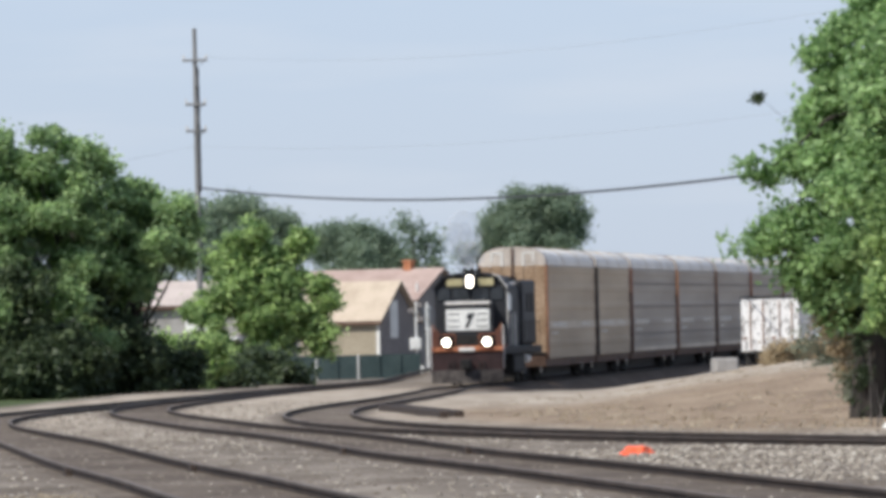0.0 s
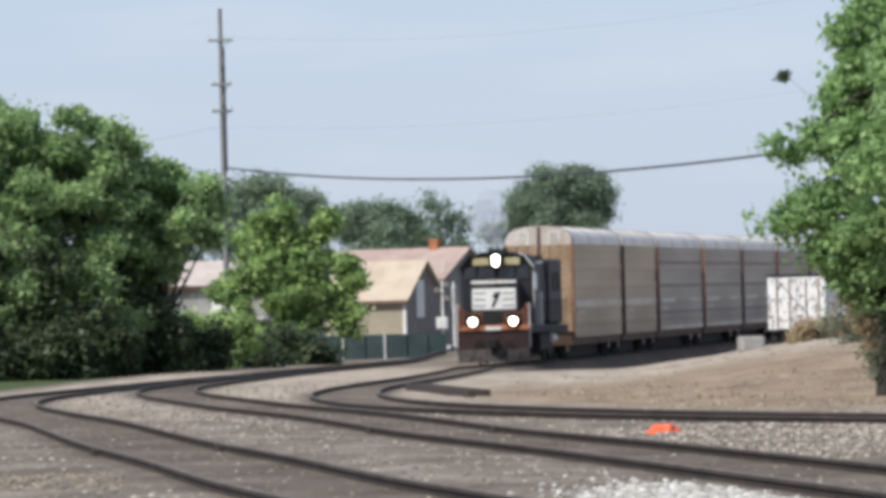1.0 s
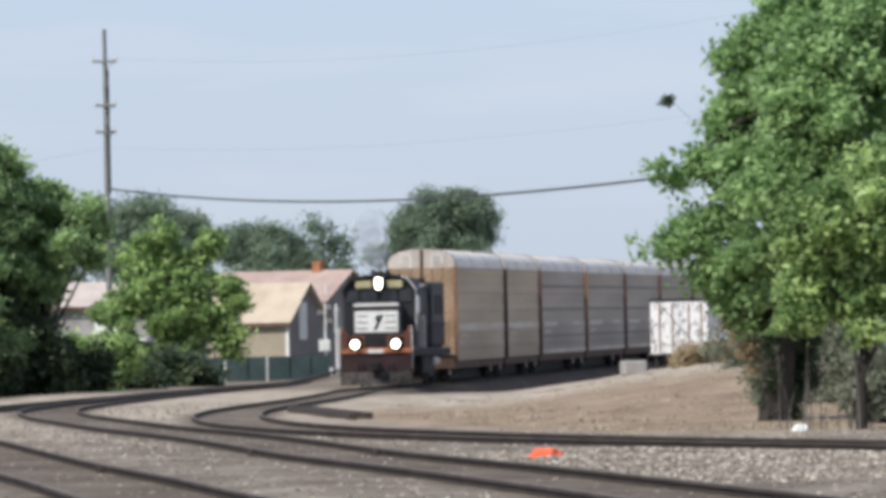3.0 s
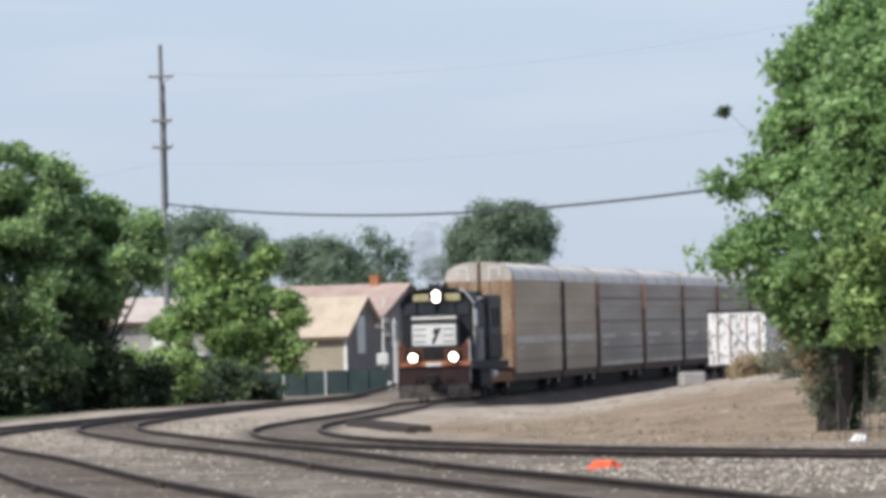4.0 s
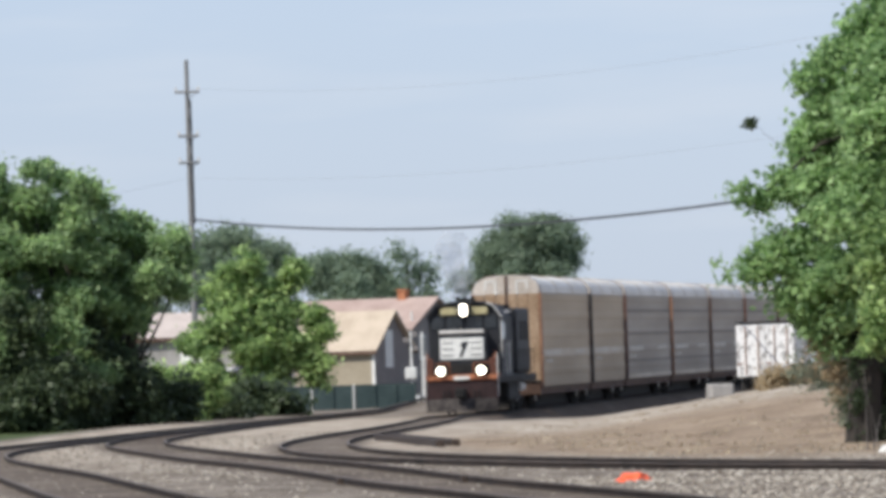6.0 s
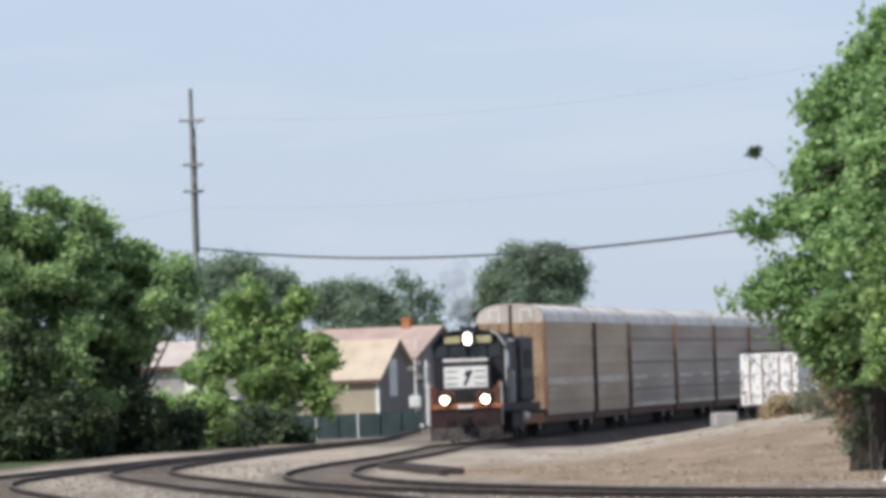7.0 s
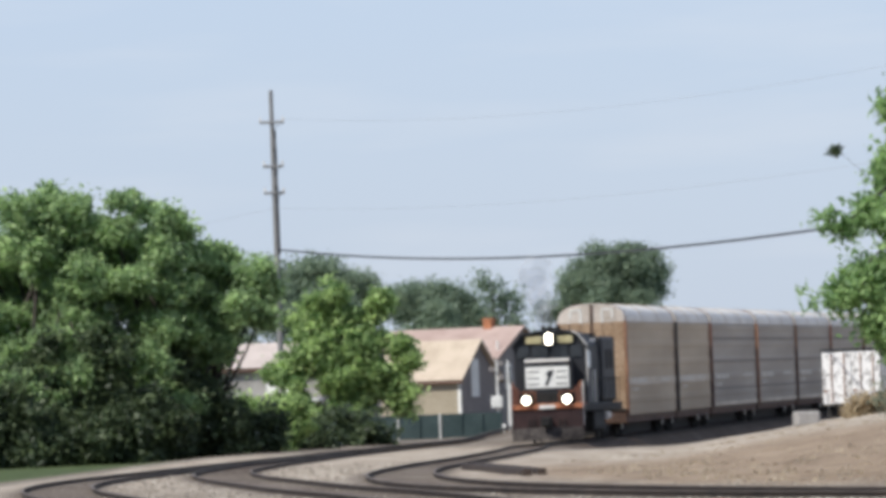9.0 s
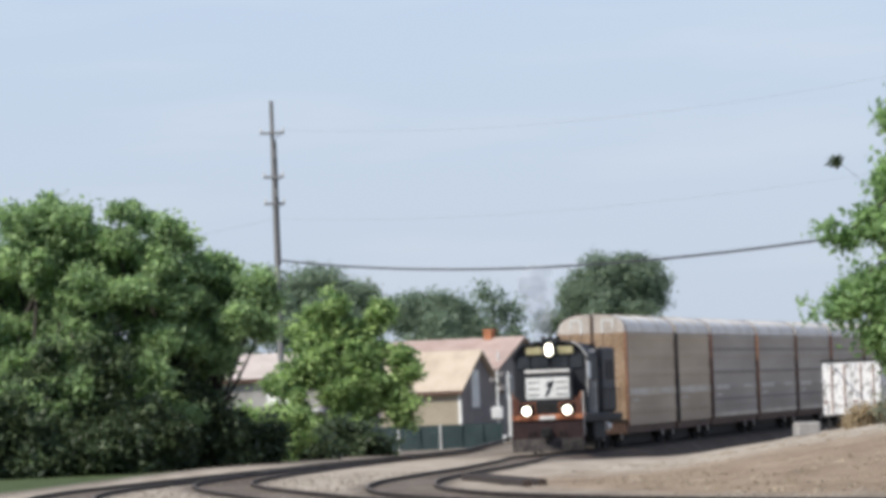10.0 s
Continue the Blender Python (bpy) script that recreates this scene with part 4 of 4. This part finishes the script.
v, f, tone = leaves([((-1.77, 0.0, 5.70), (0.05, 0.05, 0.08))], 16, 12, 0.04, 0.05, 75)
sprig = part("sprig", (v, f), L_SHADE, oak, "small dark leaf sprig")
sprig.data.attributes.new("tone", "FLOAT", "POINT").data.foreach_set("value", tone)
build_tree("bright green smaller tree in front of the big one", (7.7, 152, 0.2), [blob(6.72, 152, 2.1, 0.34, 0.28), blob(7.2, 152, 3.2, 0.75, 0.7), blob(6.9, 152, 2.45, 0.55, 0.5), blob(8.2, 152, 3.7, 0.9, 1.0), blob(7.9, 152, 2.4, 0.7, 0.6), blob(8.9, 152, 3.0, 0.8, 1.0)], 0.10, 700, 34, 0.078, 0.14, L_LIGHT, 32)
for k, (x, y, w, h) in enumerate(((8.3, 186, 0.8, 1.1), (9.3, 184, 0.9, 1.4), (8.6, 160, 0.7, 0.8), (9.9, 252, 0.8, 1.5), (11.0, 254, 0.9, 1.9), (12.2, 256, 0.9, 1.9))):
    build_tree("grey-green bush below the big tree", (x, y, ground_z(x, y) - 0.05), [blob(x, y, 0.2 + h * 0.9, w, h * 0.8), blob(x - w * 0.4, y, 0.2 + h * 0.5, w * 0.6, h * 0.5)], 0.04, 200, 24, 0.065, 0.13, L_MUTED, 60 + k, "bushes by the near tree", "bush", "bush")


for x, y, w, h in ((9.75, 292, 0.6, 0.50), (10.6, 294, 0.55, 0.45)):
    build_tree("dry brown weeds on the mound", (x, y, ground_z(x, y) - 0.05), [blob(x, y, ground_z(x, y) + h * 0.45, w, h * 0.6), blob(x + w * 0.5, y, ground_z(x, y) + h * 0.4, w * 0.6, h * 0.45)], 0.03, 150, 22, 0.08, 0.16, L_BROWN, int(x * 10), "dry weeds", "weeds", "weeds")


# ---- poles and wires ----
def build_pole():
    pole = new("utility_pole")
    tagged(pole, "tall weathered wooden utility pole with three short crossarms", "utility pole")
    pole.location = (-14.52, 530, 0)
    top = 19.94
    part("shaft", rod(bmesh.new(), (0, 0, 0), (0, 0, top), 0.19, 0.11, 12), M_WOOD, pole)
    for z, w in ((18.17, 0.68), (15.74, 0.57), (14.27, 0.57)):
        arm = part("crossarm", one_box(-w, w, -0.2, -0.08, z - 0.07, z + 0.07, 0.015), M_WOOD, pole)
        for x in (-w + 0.06, w - 0.06):
            part("insulator", rod(bmesh.new(), (x, -0.14, z + 0.07), (x, -0.14, z + 0.30), 0.055, 0.04, 8), M_PALE_AND_LIT, arm)
        part("brace", rod(bmesh.new(), (0, -0.15, z - 0.5), (w * 0.7, -0.15, z - 0.06), 0.02, n=5), M_CABLE, arm)
    part("pole_cable_run", rod(bmesh.new(), (0.18, -0.1, 10.89), (0.16, -0.1, 17.73), 0.05, n=6), M_CABLE, pole)
    for z in (17.07, 14.97):
        part("transformer_can", rod(bmesh.new(), (0.05, -0.3, z - 0.35), (0.05, -0.3, z + 0.2), 0.16, n=12), M_WOOD, pole)


build_pole()


def build_wire(label, a, b, sag, r, mat):
    vs, fs, n, q = [], [], 40, 6
    a, b = Vector(a), Vector(b)
    for k in range(n + 1):
        t = k / n
        p = a.lerp(b, t) - Vector((0, 0, 4 * sag * t * (1 - t)))
        for i in range(q):
            w = 2 * math.pi * i / q
            vs.append((p.x, p.y + r * math.cos(w), p.z + r * math.sin(w)))
    for k in range(n):
        for i in range(q):
            j = (i + 1) % q
            fs.append((k * q + i, k * q + j, (k + 1) * q + j, (k + 1) * q + i))
    tagged(part("overhead_cable", (vs, fs), mat), label, "cable", "overhead cables")


build_wire("thick black overhead cable sagging across the tracks", (-14.52, 530, 11.16), (14.5, 330, 8.05), 1.06, 0.055, M_CABLE)
build_wire("thin grey overhead wire", (-14.52, 530, 13.43), (17.0, 380, 11.4), 0.8, 0.007, M_THINCABLE)
build_wire("thin grey overhead wire", (-14.52, 530, 18.39), (17.0, 380, 15.2), 1.0, 0.007, M_THINCABLE)
build_wire("thin grey overhead wire", (-14.52, 530, 13.43), (-44.0, 520, 9.8), 0.5, 0.007, M_THINCABLE)


# ---- houses ----
def gable_roof(name, x0, x1, y0, y1, ze, zr, over, mat, parent):
    """Two sloping slabs whose ridge runs along x."""
    ym = (y0 + y1) / 2
    roof = None
    for s, ya in ((-1, y0 - over), (1, y1 + over)):
        za = ze - over * (zr - ze) / (ym - y0)
        bm = bmesh.new()
        lo = [bm.verts.new(v) for v in ((x0 - over, ya, za), (x1 + over, ya, za), (x1 + over, ym, zr), (x0 - over, ym, zr))]
        hi = [bm.verts.new((v.co.x, v.co.y, v.co.z + 0.14)) for v in lo]
        bm.faces.new(lo); bm.faces.new(hi)
        for i in range(4):
            j = (i + 1) % 4
            bm.faces.new((lo[i], lo[j], hi[j], hi[i]))
        bmesh.ops.recalc_face_normals(bm, faces=bm.faces)
        roof = part(name, bm, mat, parent)
        part("fascia", one_box(x0 - over, x1 + over, ya - 0.03 if s < 0 else ya, ya if s < 0 else ya + 0.03, za - 0.12, za + 0.12), M_DARKTRIM, roof)
    return roof


def build_house(name, label, x, y, turn, w, d, ze, zr, wall, roofm):
    """A gabled house: front eave faces -y, gable ends at both x ends."""
    house = new(name)
    tagged(house, label, "house", "houses beyond the tracks")
    house.matrix_world = pose(x, y, 0, 0, 0, turn)
    for y0, y1 in ((0, 0.2), (d - 0.2, d)):
        part("wall", one_box(0.2, w - 0.2, y0, y1, 0, ze), wall, house)
    # gable ends are greyer than the front, with their shade in the colour
    for x0, x1 in ((0, 0.2), (w - 0.2, w)):
        bm = bmesh.new()
        out = [(0, 0), (d, 0), (d, ze), (d / 2, zr - 0.02), (0, ze)]
        prism(bm, out, x0, x1)
        for v in bm.verts:
            v.co = Vector((v.co.y, v.co.x, v.co.z))
        bmesh.ops.recalc_face_normals(bm, faces=bm.faces)
        part("gable_wall", bm, M_GREYWALL, house, "gable wall in a darker grey, shade put into its colour")
    gable_roof("roof", 0, w, 0, d, ze, zr, 0.35, roofm, house)
    return house


small = build_house("house", "small beige garage with a tan shingle roof", -10.75, 618.8, -28, 6.0, 5.0, 4.1, 6.35, M_BEIGE, M_TAN)
part("corner_trim", one_box(5.82, 6.04, -0.03, 0.0, 0, 3.9), M_WHITE, small, "white corner board")
part("gable_window", one_box(6.0, 6.04, 1.5, 2.5, 2.8, 5.2, 0.01), M_WHITE, small, "tall pale boarded window")
big = build_house("house", "larger house with a faded red shingle roof", -14.7, 646.1, -28, 13.0, 7.2, 5.4, 7.35, M_GREYWALL, M_ROSE)
chimney = part("chimney", one_box(10.35, 10.95, 3.3, 3.9, 6.8, 8.05, 0.03), M_BRICK, big, "orange brick chimney")
part("chimney_cap", one_box(10.28, 11.02, 3.23, 3.97, 7.9, 8.02, 0.02), M_BRICK, chimney)
for y0 in (1.2, 4.6):
    win = part("window", one_box(13.0, 13.05, y0, y0 + 0.9, 3.3, 4.9, 0.01), M_WHITE, big, "white framed window")
    part("pane", one_box(13.04, 13.06, y0 + 0.12, y0 + 0.78, 3.42, 4.78), M_GLASS, win)
    part("vent_pipe", rod(bmesh.new(), (11.4 + y0 * 0.3, 0.7, 5.5), (11.4 + y0 * 0.3, 0.7, 6.5), 0.07, n=8), M_WHITE, big)
pale = build_house("house", "pale low house half hidden by trees", -21.5, 566, -10, 8.5, 6.0, 4.9, 6.2, M_CONCRETE, M_PALEROOF)
part("window", one_box(5.2, 6.6, -0.04, 0.0, 3.3, 4.4, 0.01), M_WHITE, pale, "white framed window")
part("porch_roof", one_box(4.6, 8.6, -1.6, 0.0, 2.75, 2.95, 0.03), M_WHITE, pale, "white porch roof")


def build_fence():
    fence = new("fence")
    tagged(fence, "dark green screened fence with white posts along the tracks", "fence")
    fence.matrix_world = pose(-14.5, 598, 0, 0, 0, 8)
    for k in range(9):
        x = k * 1.32
        part("panel", one_box(x + 0.03, x + 1.29, -0.02, 0.02, 0.0, 1.68), M_TEAL, fence)
        part("post", one_box(x - 0.05, x + 0.05, -0.10, -0.02, 0.0, 1.74, 0.01), M_WHITE if k in (4, 6) else M_TEAL, fence, "white post" if k in (4, 6) else "")
    part("top_rail", one_box(0, 11.9, -0.03, 0.03, 1.68, 1.74), M_TEAL, fence)


build_fence()


def build_mast():
    mast = new("signal_mast")
    tagged(mast, "thin white signal mast with a pale equipment box", "signal mast")
    mast.location = (-3.05, 612, 0)
    part("pole", rod(bmesh.new(), (0, 0, 0), (0, 0, 5.1), 0.07, 0.06, 8), M_WHITE, mast)
    for z, x in ((4.4, -0.35), (3.85, 0.3), (4.75, 0.25)):
        part("bracket", rod(bmesh.new(), (0, 0, z), (x, 0, z + 0.1), 0.05, n=6), M_WHITE, mast)
        part("signal_head", rod(bmesh.new(), (x, -0.2, z + 0.1), (x, 0.0, z + 0.1), 0.17, n=12), M_GREYWALL, mast)
    box_ = part("equipment_box", one_box(-0.42, 0.30, -0.3, 0.2, 2.0, 2.75, 0.03), M_WHITE, mast)
    part("box_door", one_box(-0.34, 0.22, -0.33, -0.3, 2.07, 2.68, 0.01), M_WHITE, box_)
    part("base_cabinet", one_box(-0.05, 0.45, -0.25, 0.25, 0.0, 0.95, 0.05), M_WHITE, mast, "white base cabinet")
    part("second_pole", rod(bmesh.new(), (0.72, 0, 0), (0.72, 0, 5.0), 0.08, 0.07, 8), M_WHITE, mast)


build_mast()


def build_trailer():
    tr = new("box_trailer")
    tagged(tr, "chalky white steel box trailer with rusty door bars", "trailer")
    tr.matrix_world = pose(10.9, 378, 0.42, 0, 0, -12)
    h0, h1 = 1.0, 3.1
    part("box_body", one_box(0, 2.35, 0.05, 3.6, h0, h1, 0.03), M_TRAILER, tr)
    for x in (0.03, 1.19):
        d = part("rear_door", one_box(x, x + 1.13, 0.0, 0.05, h0 + 0.05, h1 - 0.05, 0.015), M_TRAILER, tr)
        for q in (0.35, 0.85):
            part("lock_rod", rod(bmesh.new(), (x + q, -0.03, h0 + 0.1), (x + q, -0.03, h1 - 0.1), 0.022, n=6), M_RUST, d)
        part("door_hinge", one_box(x + 0.02, x + 0.2, -0.02, 0.0, h0 + 0.5, h0 + 0.58), M_RUST, d)
    part("top_rail", one_box(-0.02, 2.37, -0.02, 3.6, h1, h1 + 0.08, 0.01), M_GRIME, tr)
    for k in range(4):
        part("side_rib", one_box(2.35, 2.39, 0.3 + k * 0.8, 0.38 + k * 0.8, h0, h1), M_TRAILER, tr)
    part("chassis", one_box(0.5, 1.95, 0.1, 3.5, 0.75, h0), M_GRIME, tr)
    for y in (1.0, 2.2):
        for x in (0.05, 1.95):
            part("wheel", rod(bmesh.new(), (x, y, 0.48), (x + 0.45, y, 0.48), 0.48, n=18), M_GRIME, tr)
        part("axle", rod(bmesh.new(), (0.3, y, 0.48), (2.2, y, 0.48), 0.07, n=8), M_GRIME, tr)
    part("landing_leg", one_box(1.1, 1.3, 3.1, 3.3, 0.0, 0.8), M_GRIME, tr)


build_trailer()
zb = ground_z(8.7, 322)
ob = part("concrete_block", one_box(-0.40, 0.40, -0.5, 0.5, -0.05, 0.46, 0.08), M_CONCRETE)
ob.matrix_world = pose(8.7, 322, zb, 0, 0, 8)
tagged(ob, "pale weathered concrete block on the mound", "concrete block")


def lump(name, label, cat, x, y, sx, sy, sz, mat, seed):
    bm = bmesh.new()
    bmesh.ops.create_icosphere(bm, subdivisions=3, radius=1)
    for v in bm.verts:
        k = 1 + 0.35 * noise.noise(v.co * 1.6 + Vector((seed, 0, 0))) + 0.12 * noise.noise(v.co * 5 + Vector((seed, 3, 0)))
        v.co = Vector((v.co.x * k * sx, v.co.y * k * sy, max(-0.25, v.co.z) * k * sz))
    ob = part(name, bm, mat)
    ob.location = (x, y, ground_z(x, y) + 0.12 * sz)
    tagged(ob, label, cat)


lump("orange_bag", "crumpled safety-orange bag lying on the gravel", "bag", 2.09, 118, 0.21, 0.3, 0.115, M_ORANGE, 2)
lump("white_rock", "small white rock beside the tree trunk", "rock", 6.64, 150, 0.13, 0.13, 0.10, M_WHITE, 5)

# old timbers lying beside the curve
for k, (dx, dy) in enumerate(((0, 0), (0.32, 1.5))):
    a, b = Vector((-2.05 + dx, 235 + dy, 0)), Vector((-0.45 + dx, 199 + dy, 0))
    d = b - a
    ob = part("long_timber", one_box(-0.09, 0.09, 0, d.length, 0, 0.17, 0.02), M_RAIL)
    ob.matrix_world = pose(a.x, a.y, 0.20, 0, 0, math.degrees(math.atan2(-d.x, d.y)))
    tagged(ob, "dark old timber lying along the curve", "timber", "timbers by the curve")

# rail joints
for f, s, y in ((TRACK_MID, -1, 131), (TRACK_MID, 1, 128), (TRACK_NEAR, -1, 113), (TRACK_NEAR, 1, 114)):
    sl = float(f(y + 1) - f(y))
    ob = part("joint_bar", one_box(-0.085, 0.085, -0.45, 0.45, -0.14, -0.01, 0.01), M_RAIL)
    ob.matrix_world = pose(float(f(y)) + s * 0.755, y + s * 0.755 * -sl, RAIL, 0, 0, -math.degrees(math.atan(sl)))
    tagged(ob, "dark bolted rail joint", "rail joint", "rail joints")


# ---- loose stones ----
def lay(name, label, spots, mat):
    rng = np.random.default_rng(17)
    t = (1 + 5 ** 0.5) / 2
    ico = np.array([(-1, t, 0), (1, t, 0), (-1, -t, 0), (1, -t, 0), (0, -1, t), (0, 1, t), (0, -1, -t), (0, 1, -t), (t, 0, -1), (t, 0, 1), (-t, 0, -1), (-t, 0, 1)]) / 1.9
    tri = [(0, 11, 5), (0, 5, 1), (0, 1, 7), (0, 7, 10), (0, 10, 11), (1, 5, 9), (5, 11, 4), (11, 10, 2), (10, 7, 6), (7, 1, 8), (3, 9, 4), (3, 4, 2), (3, 2, 6), (3, 6, 8), (3, 8, 9), (4, 9, 5), (2, 4, 11), (6, 2, 10), (8, 6, 7), (9, 8, 1)]
    vs, fs, n = [], [], 0
    for x, y, r in spots:
        d = min(abs(x - float(f(y))) for f in (TRACK_TRAIN, TRACK_MID, TRACK_NEAR))
        # clear of the rails, and only small stones between them
        if abs(d - 0.755) < 0.12 or (d < 1.1 and r > 0.019):
            continue
        v = ico * rng.uniform(0.65, 1.35, (12, 3)) * r * np.array([1.2, 1.2, 0.8])
        vs.append(v + np.array([x, y, ground_z(x, y) + r * 0.3]))
        fs += [(a + n, b + n, c + n) for a, b, c in tri]
        n += 12
    ob = part(name, (np.concatenate(vs).tolist(), fs), mat)
    tagged(ob, label, "gravel", kind="stuff")


def build_stones():
    """Angular ballast stones, thickest beside the tracks and in a pale patch near the front."""
    rng = np.random.default_rng(7)
    spots = []
    for _ in range(4200):
        y = rng.uniform(60, 165)
        half = 0.052 * y + 1.5
        x = rng.uniform(-half, half)
        spots.append((x, y, rng.uniform(0.010, 0.028)))
    for _ in range(4500):
        y = rng.uniform(92, 125)
        spots.append((rng.uniform(float(TRACK_MID(y)) + 1.3, min(float(TRACK_TRAIN(y)) - 1.1, 9)), y, rng.uniform(0.013, 0.032)))
    for _ in range(5200):
        y = rng.uniform(140, 290)
        x = rng.uniform(-11.5, 4.0)
        if abs(x) < 0.05 * y + 1 and x < float(TRACK_TRAIN(y)) - 1.2:
            spots.append((x, y, rng.uniform(0.014, 0.036)))
    pale = [(rng.normal(1.5, 0.5), rng.normal(70, 5), rng.uniform(0.012, 0.032)) for _ in range(3200)]
    for name, label, spots, mat in (("ballast_stones", "grey and tan angular ballast stones on the ground", spots, M_STONE), ("pale_gravel", "patch of pale crushed stone beside the rails", pale, M_PALE)):
        lay(name, label, spots, mat)


build_stones()


def build_straw():
    """Dry grass blades over the mound and weeds along the verge."""
    rng = np.random.default_rng(9)
    vs, fs, n = [], [], 0
    tone = []
    while n < 11000 * 3:
        y = rng.uniform(152, 300)
        x = float(TRACK_TRAIN(y)) + 3.4 + 12 * rng.uniform(0, 1) ** 0.8
        if n > 9000 * 3:
            # the near verge beside the rails
            y = rng.uniform(66, 96)
            x = float(TRACK_NEAR(y)) - rng.uniform(1.3, 3.4)
        patch = noise.noise((x * 0.5, y * 0.07, 4.0))
        if abs(x) > 0.06 * y + 2 or patch < rng.uniform(-0.35, 0.35):
            continue
        tuft = rng.uniform(0.6, 1.3) * (0.6 if y < 100 else 1.2 if y < 215 else 0.75)
        shade = rng.uniform(-0.2, 0.6)
        for _ in range(9):
            px, py = x + rng.normal(0, 0.07), y + rng.normal(0, 0.1)
            h = rng.uniform(0.03, 0.09) * tuft
            a = rng.uniform(0, 6.28)
            w = rng.uniform(0.012, 0.026)
            z = ground_z(px, py) - 0.015
            vs += [(px - w * math.cos(a), py - w * math.sin(a), z), (px + w * math.cos(a), py + w * math.sin(a), z), (px + rng.normal(0, 0.05), py + rng.normal(0, 0.05), z + h)]
            fs.append((n, n + 1, n + 2))
            tone += [shade] * 3
            n += 3
    ob = part("dry_grass", (vs, fs), L_DRY)
    ob.data.attributes.new("tone", "FLOAT", "POINT").data.foreach_set("value", tone)
    tagged(ob, "dry straw-coloured grass on mound and verge", "grass", kind="stuff")


build_straw()


def build_stems():
    """Bare grey stems hanging below the small tree."""
    rng = random.Random(3)
    bm = bmesh.new()
    for k in range(34):
        x = rng.uniform(6.45, 9.2)
        y = rng.uniform(149, 156)
        rod(bm, (x, y, 0.15), (x + rng.uniform(-0.14, 0.14), y, rng.uniform(0.7, 1.9)), rng.uniform(0.007, 0.018), 0.004, 5)
    ob = part("bare_stems", bm, M_FENCE)
    tagged(ob, "bare grey stems under the small tree", "stems", kind="stuff")


build_stems()


def build_smoke():
    """Thin exhaust haze over the locomotive, in soft rounded puffs."""
    m = bpy.data.materials.new("exhaust_haze")
    m.use_nodes = True
    n, l = m.node_tree.nodes, m.node_tree.links
    n.remove(n["Principled BSDF"])
    clear, grey, mix = n.new("ShaderNodeBsdfTransparent"), n.new("ShaderNodeBsdfTranslucent"), n.new("ShaderNodeMixShader")
    grey.inputs["Color"].default_value = (0.85, 0.86, 0.88, 1)
    mix.inputs[0].default_value = 0.12
    l.new(clear.outputs[0], mix.inputs[1])
    l.new(grey.outputs[0], mix.inputs[2])
    l.new(mix.outputs[0], n["Material Output"].inputs["Surface"])
    smoke = new("exhaust_smoke")
    tagged(smoke, "thin grey exhaust smoke rising over the locomotive", "smoke")
    smoke.location = (0.3, 405.0, 4.9)
    rng = random.Random(21)
    puffs = []
    for k in range(7):
        r = 0.34 + 0.07 * k
        bm = bmesh.new()
        bmesh.ops.create_icosphere(bm, subdivisions=3, radius=r)
        for v in bm.verts:
            v.co *= 1 + 0.4 * noise.noise(v.co * 2.2 + Vector((k, 0, 0)))
        ob = part("puff", bm, m, smoke)
        ob.visible_shadow = False
        z = 0.1 + 0.36 * k
        puffs.append((ob, Vector((rng.uniform(-0.35, 0.15) - 0.14 * z, rng.uniform(-0.6, 1.5), z))))
    return puffs


PUFFS = build_smoke()


def motions():
    """The train creeps forward; its wheelsets turn with it."""
    pace = 0.07
    for thing, m in TRAIN:
        ahead = (m.to_3x3() @ Vector((0, -1, 0))).normalized()
        walk(thing, [(t, Matrix.Translation(ahead * pace * (t - 5.0)) @ m) for t in (0.0, 2.5, 5.0, 7.5, 10.0)])
        for w in [c for c in thing.children if c.name.split(".")[0] == "wheelset"]:
            p = w.location.copy()
            walk(w, [(t, Matrix.Translation(p) @ pose(0, 0, 0, math.degrees(pace * t / p.z), 0, 0)) for t in (0.0, 5.0, 10.0)])
    for ob, p in PUFFS:
        walk(ob, [(t, pose(p.x - 0.03 * (t - 5), p.y, p.z + 0.06 * (t - 5), 0, 0, 4 * t)) for t in (0.0, 5.0, 10.0)])


motions()
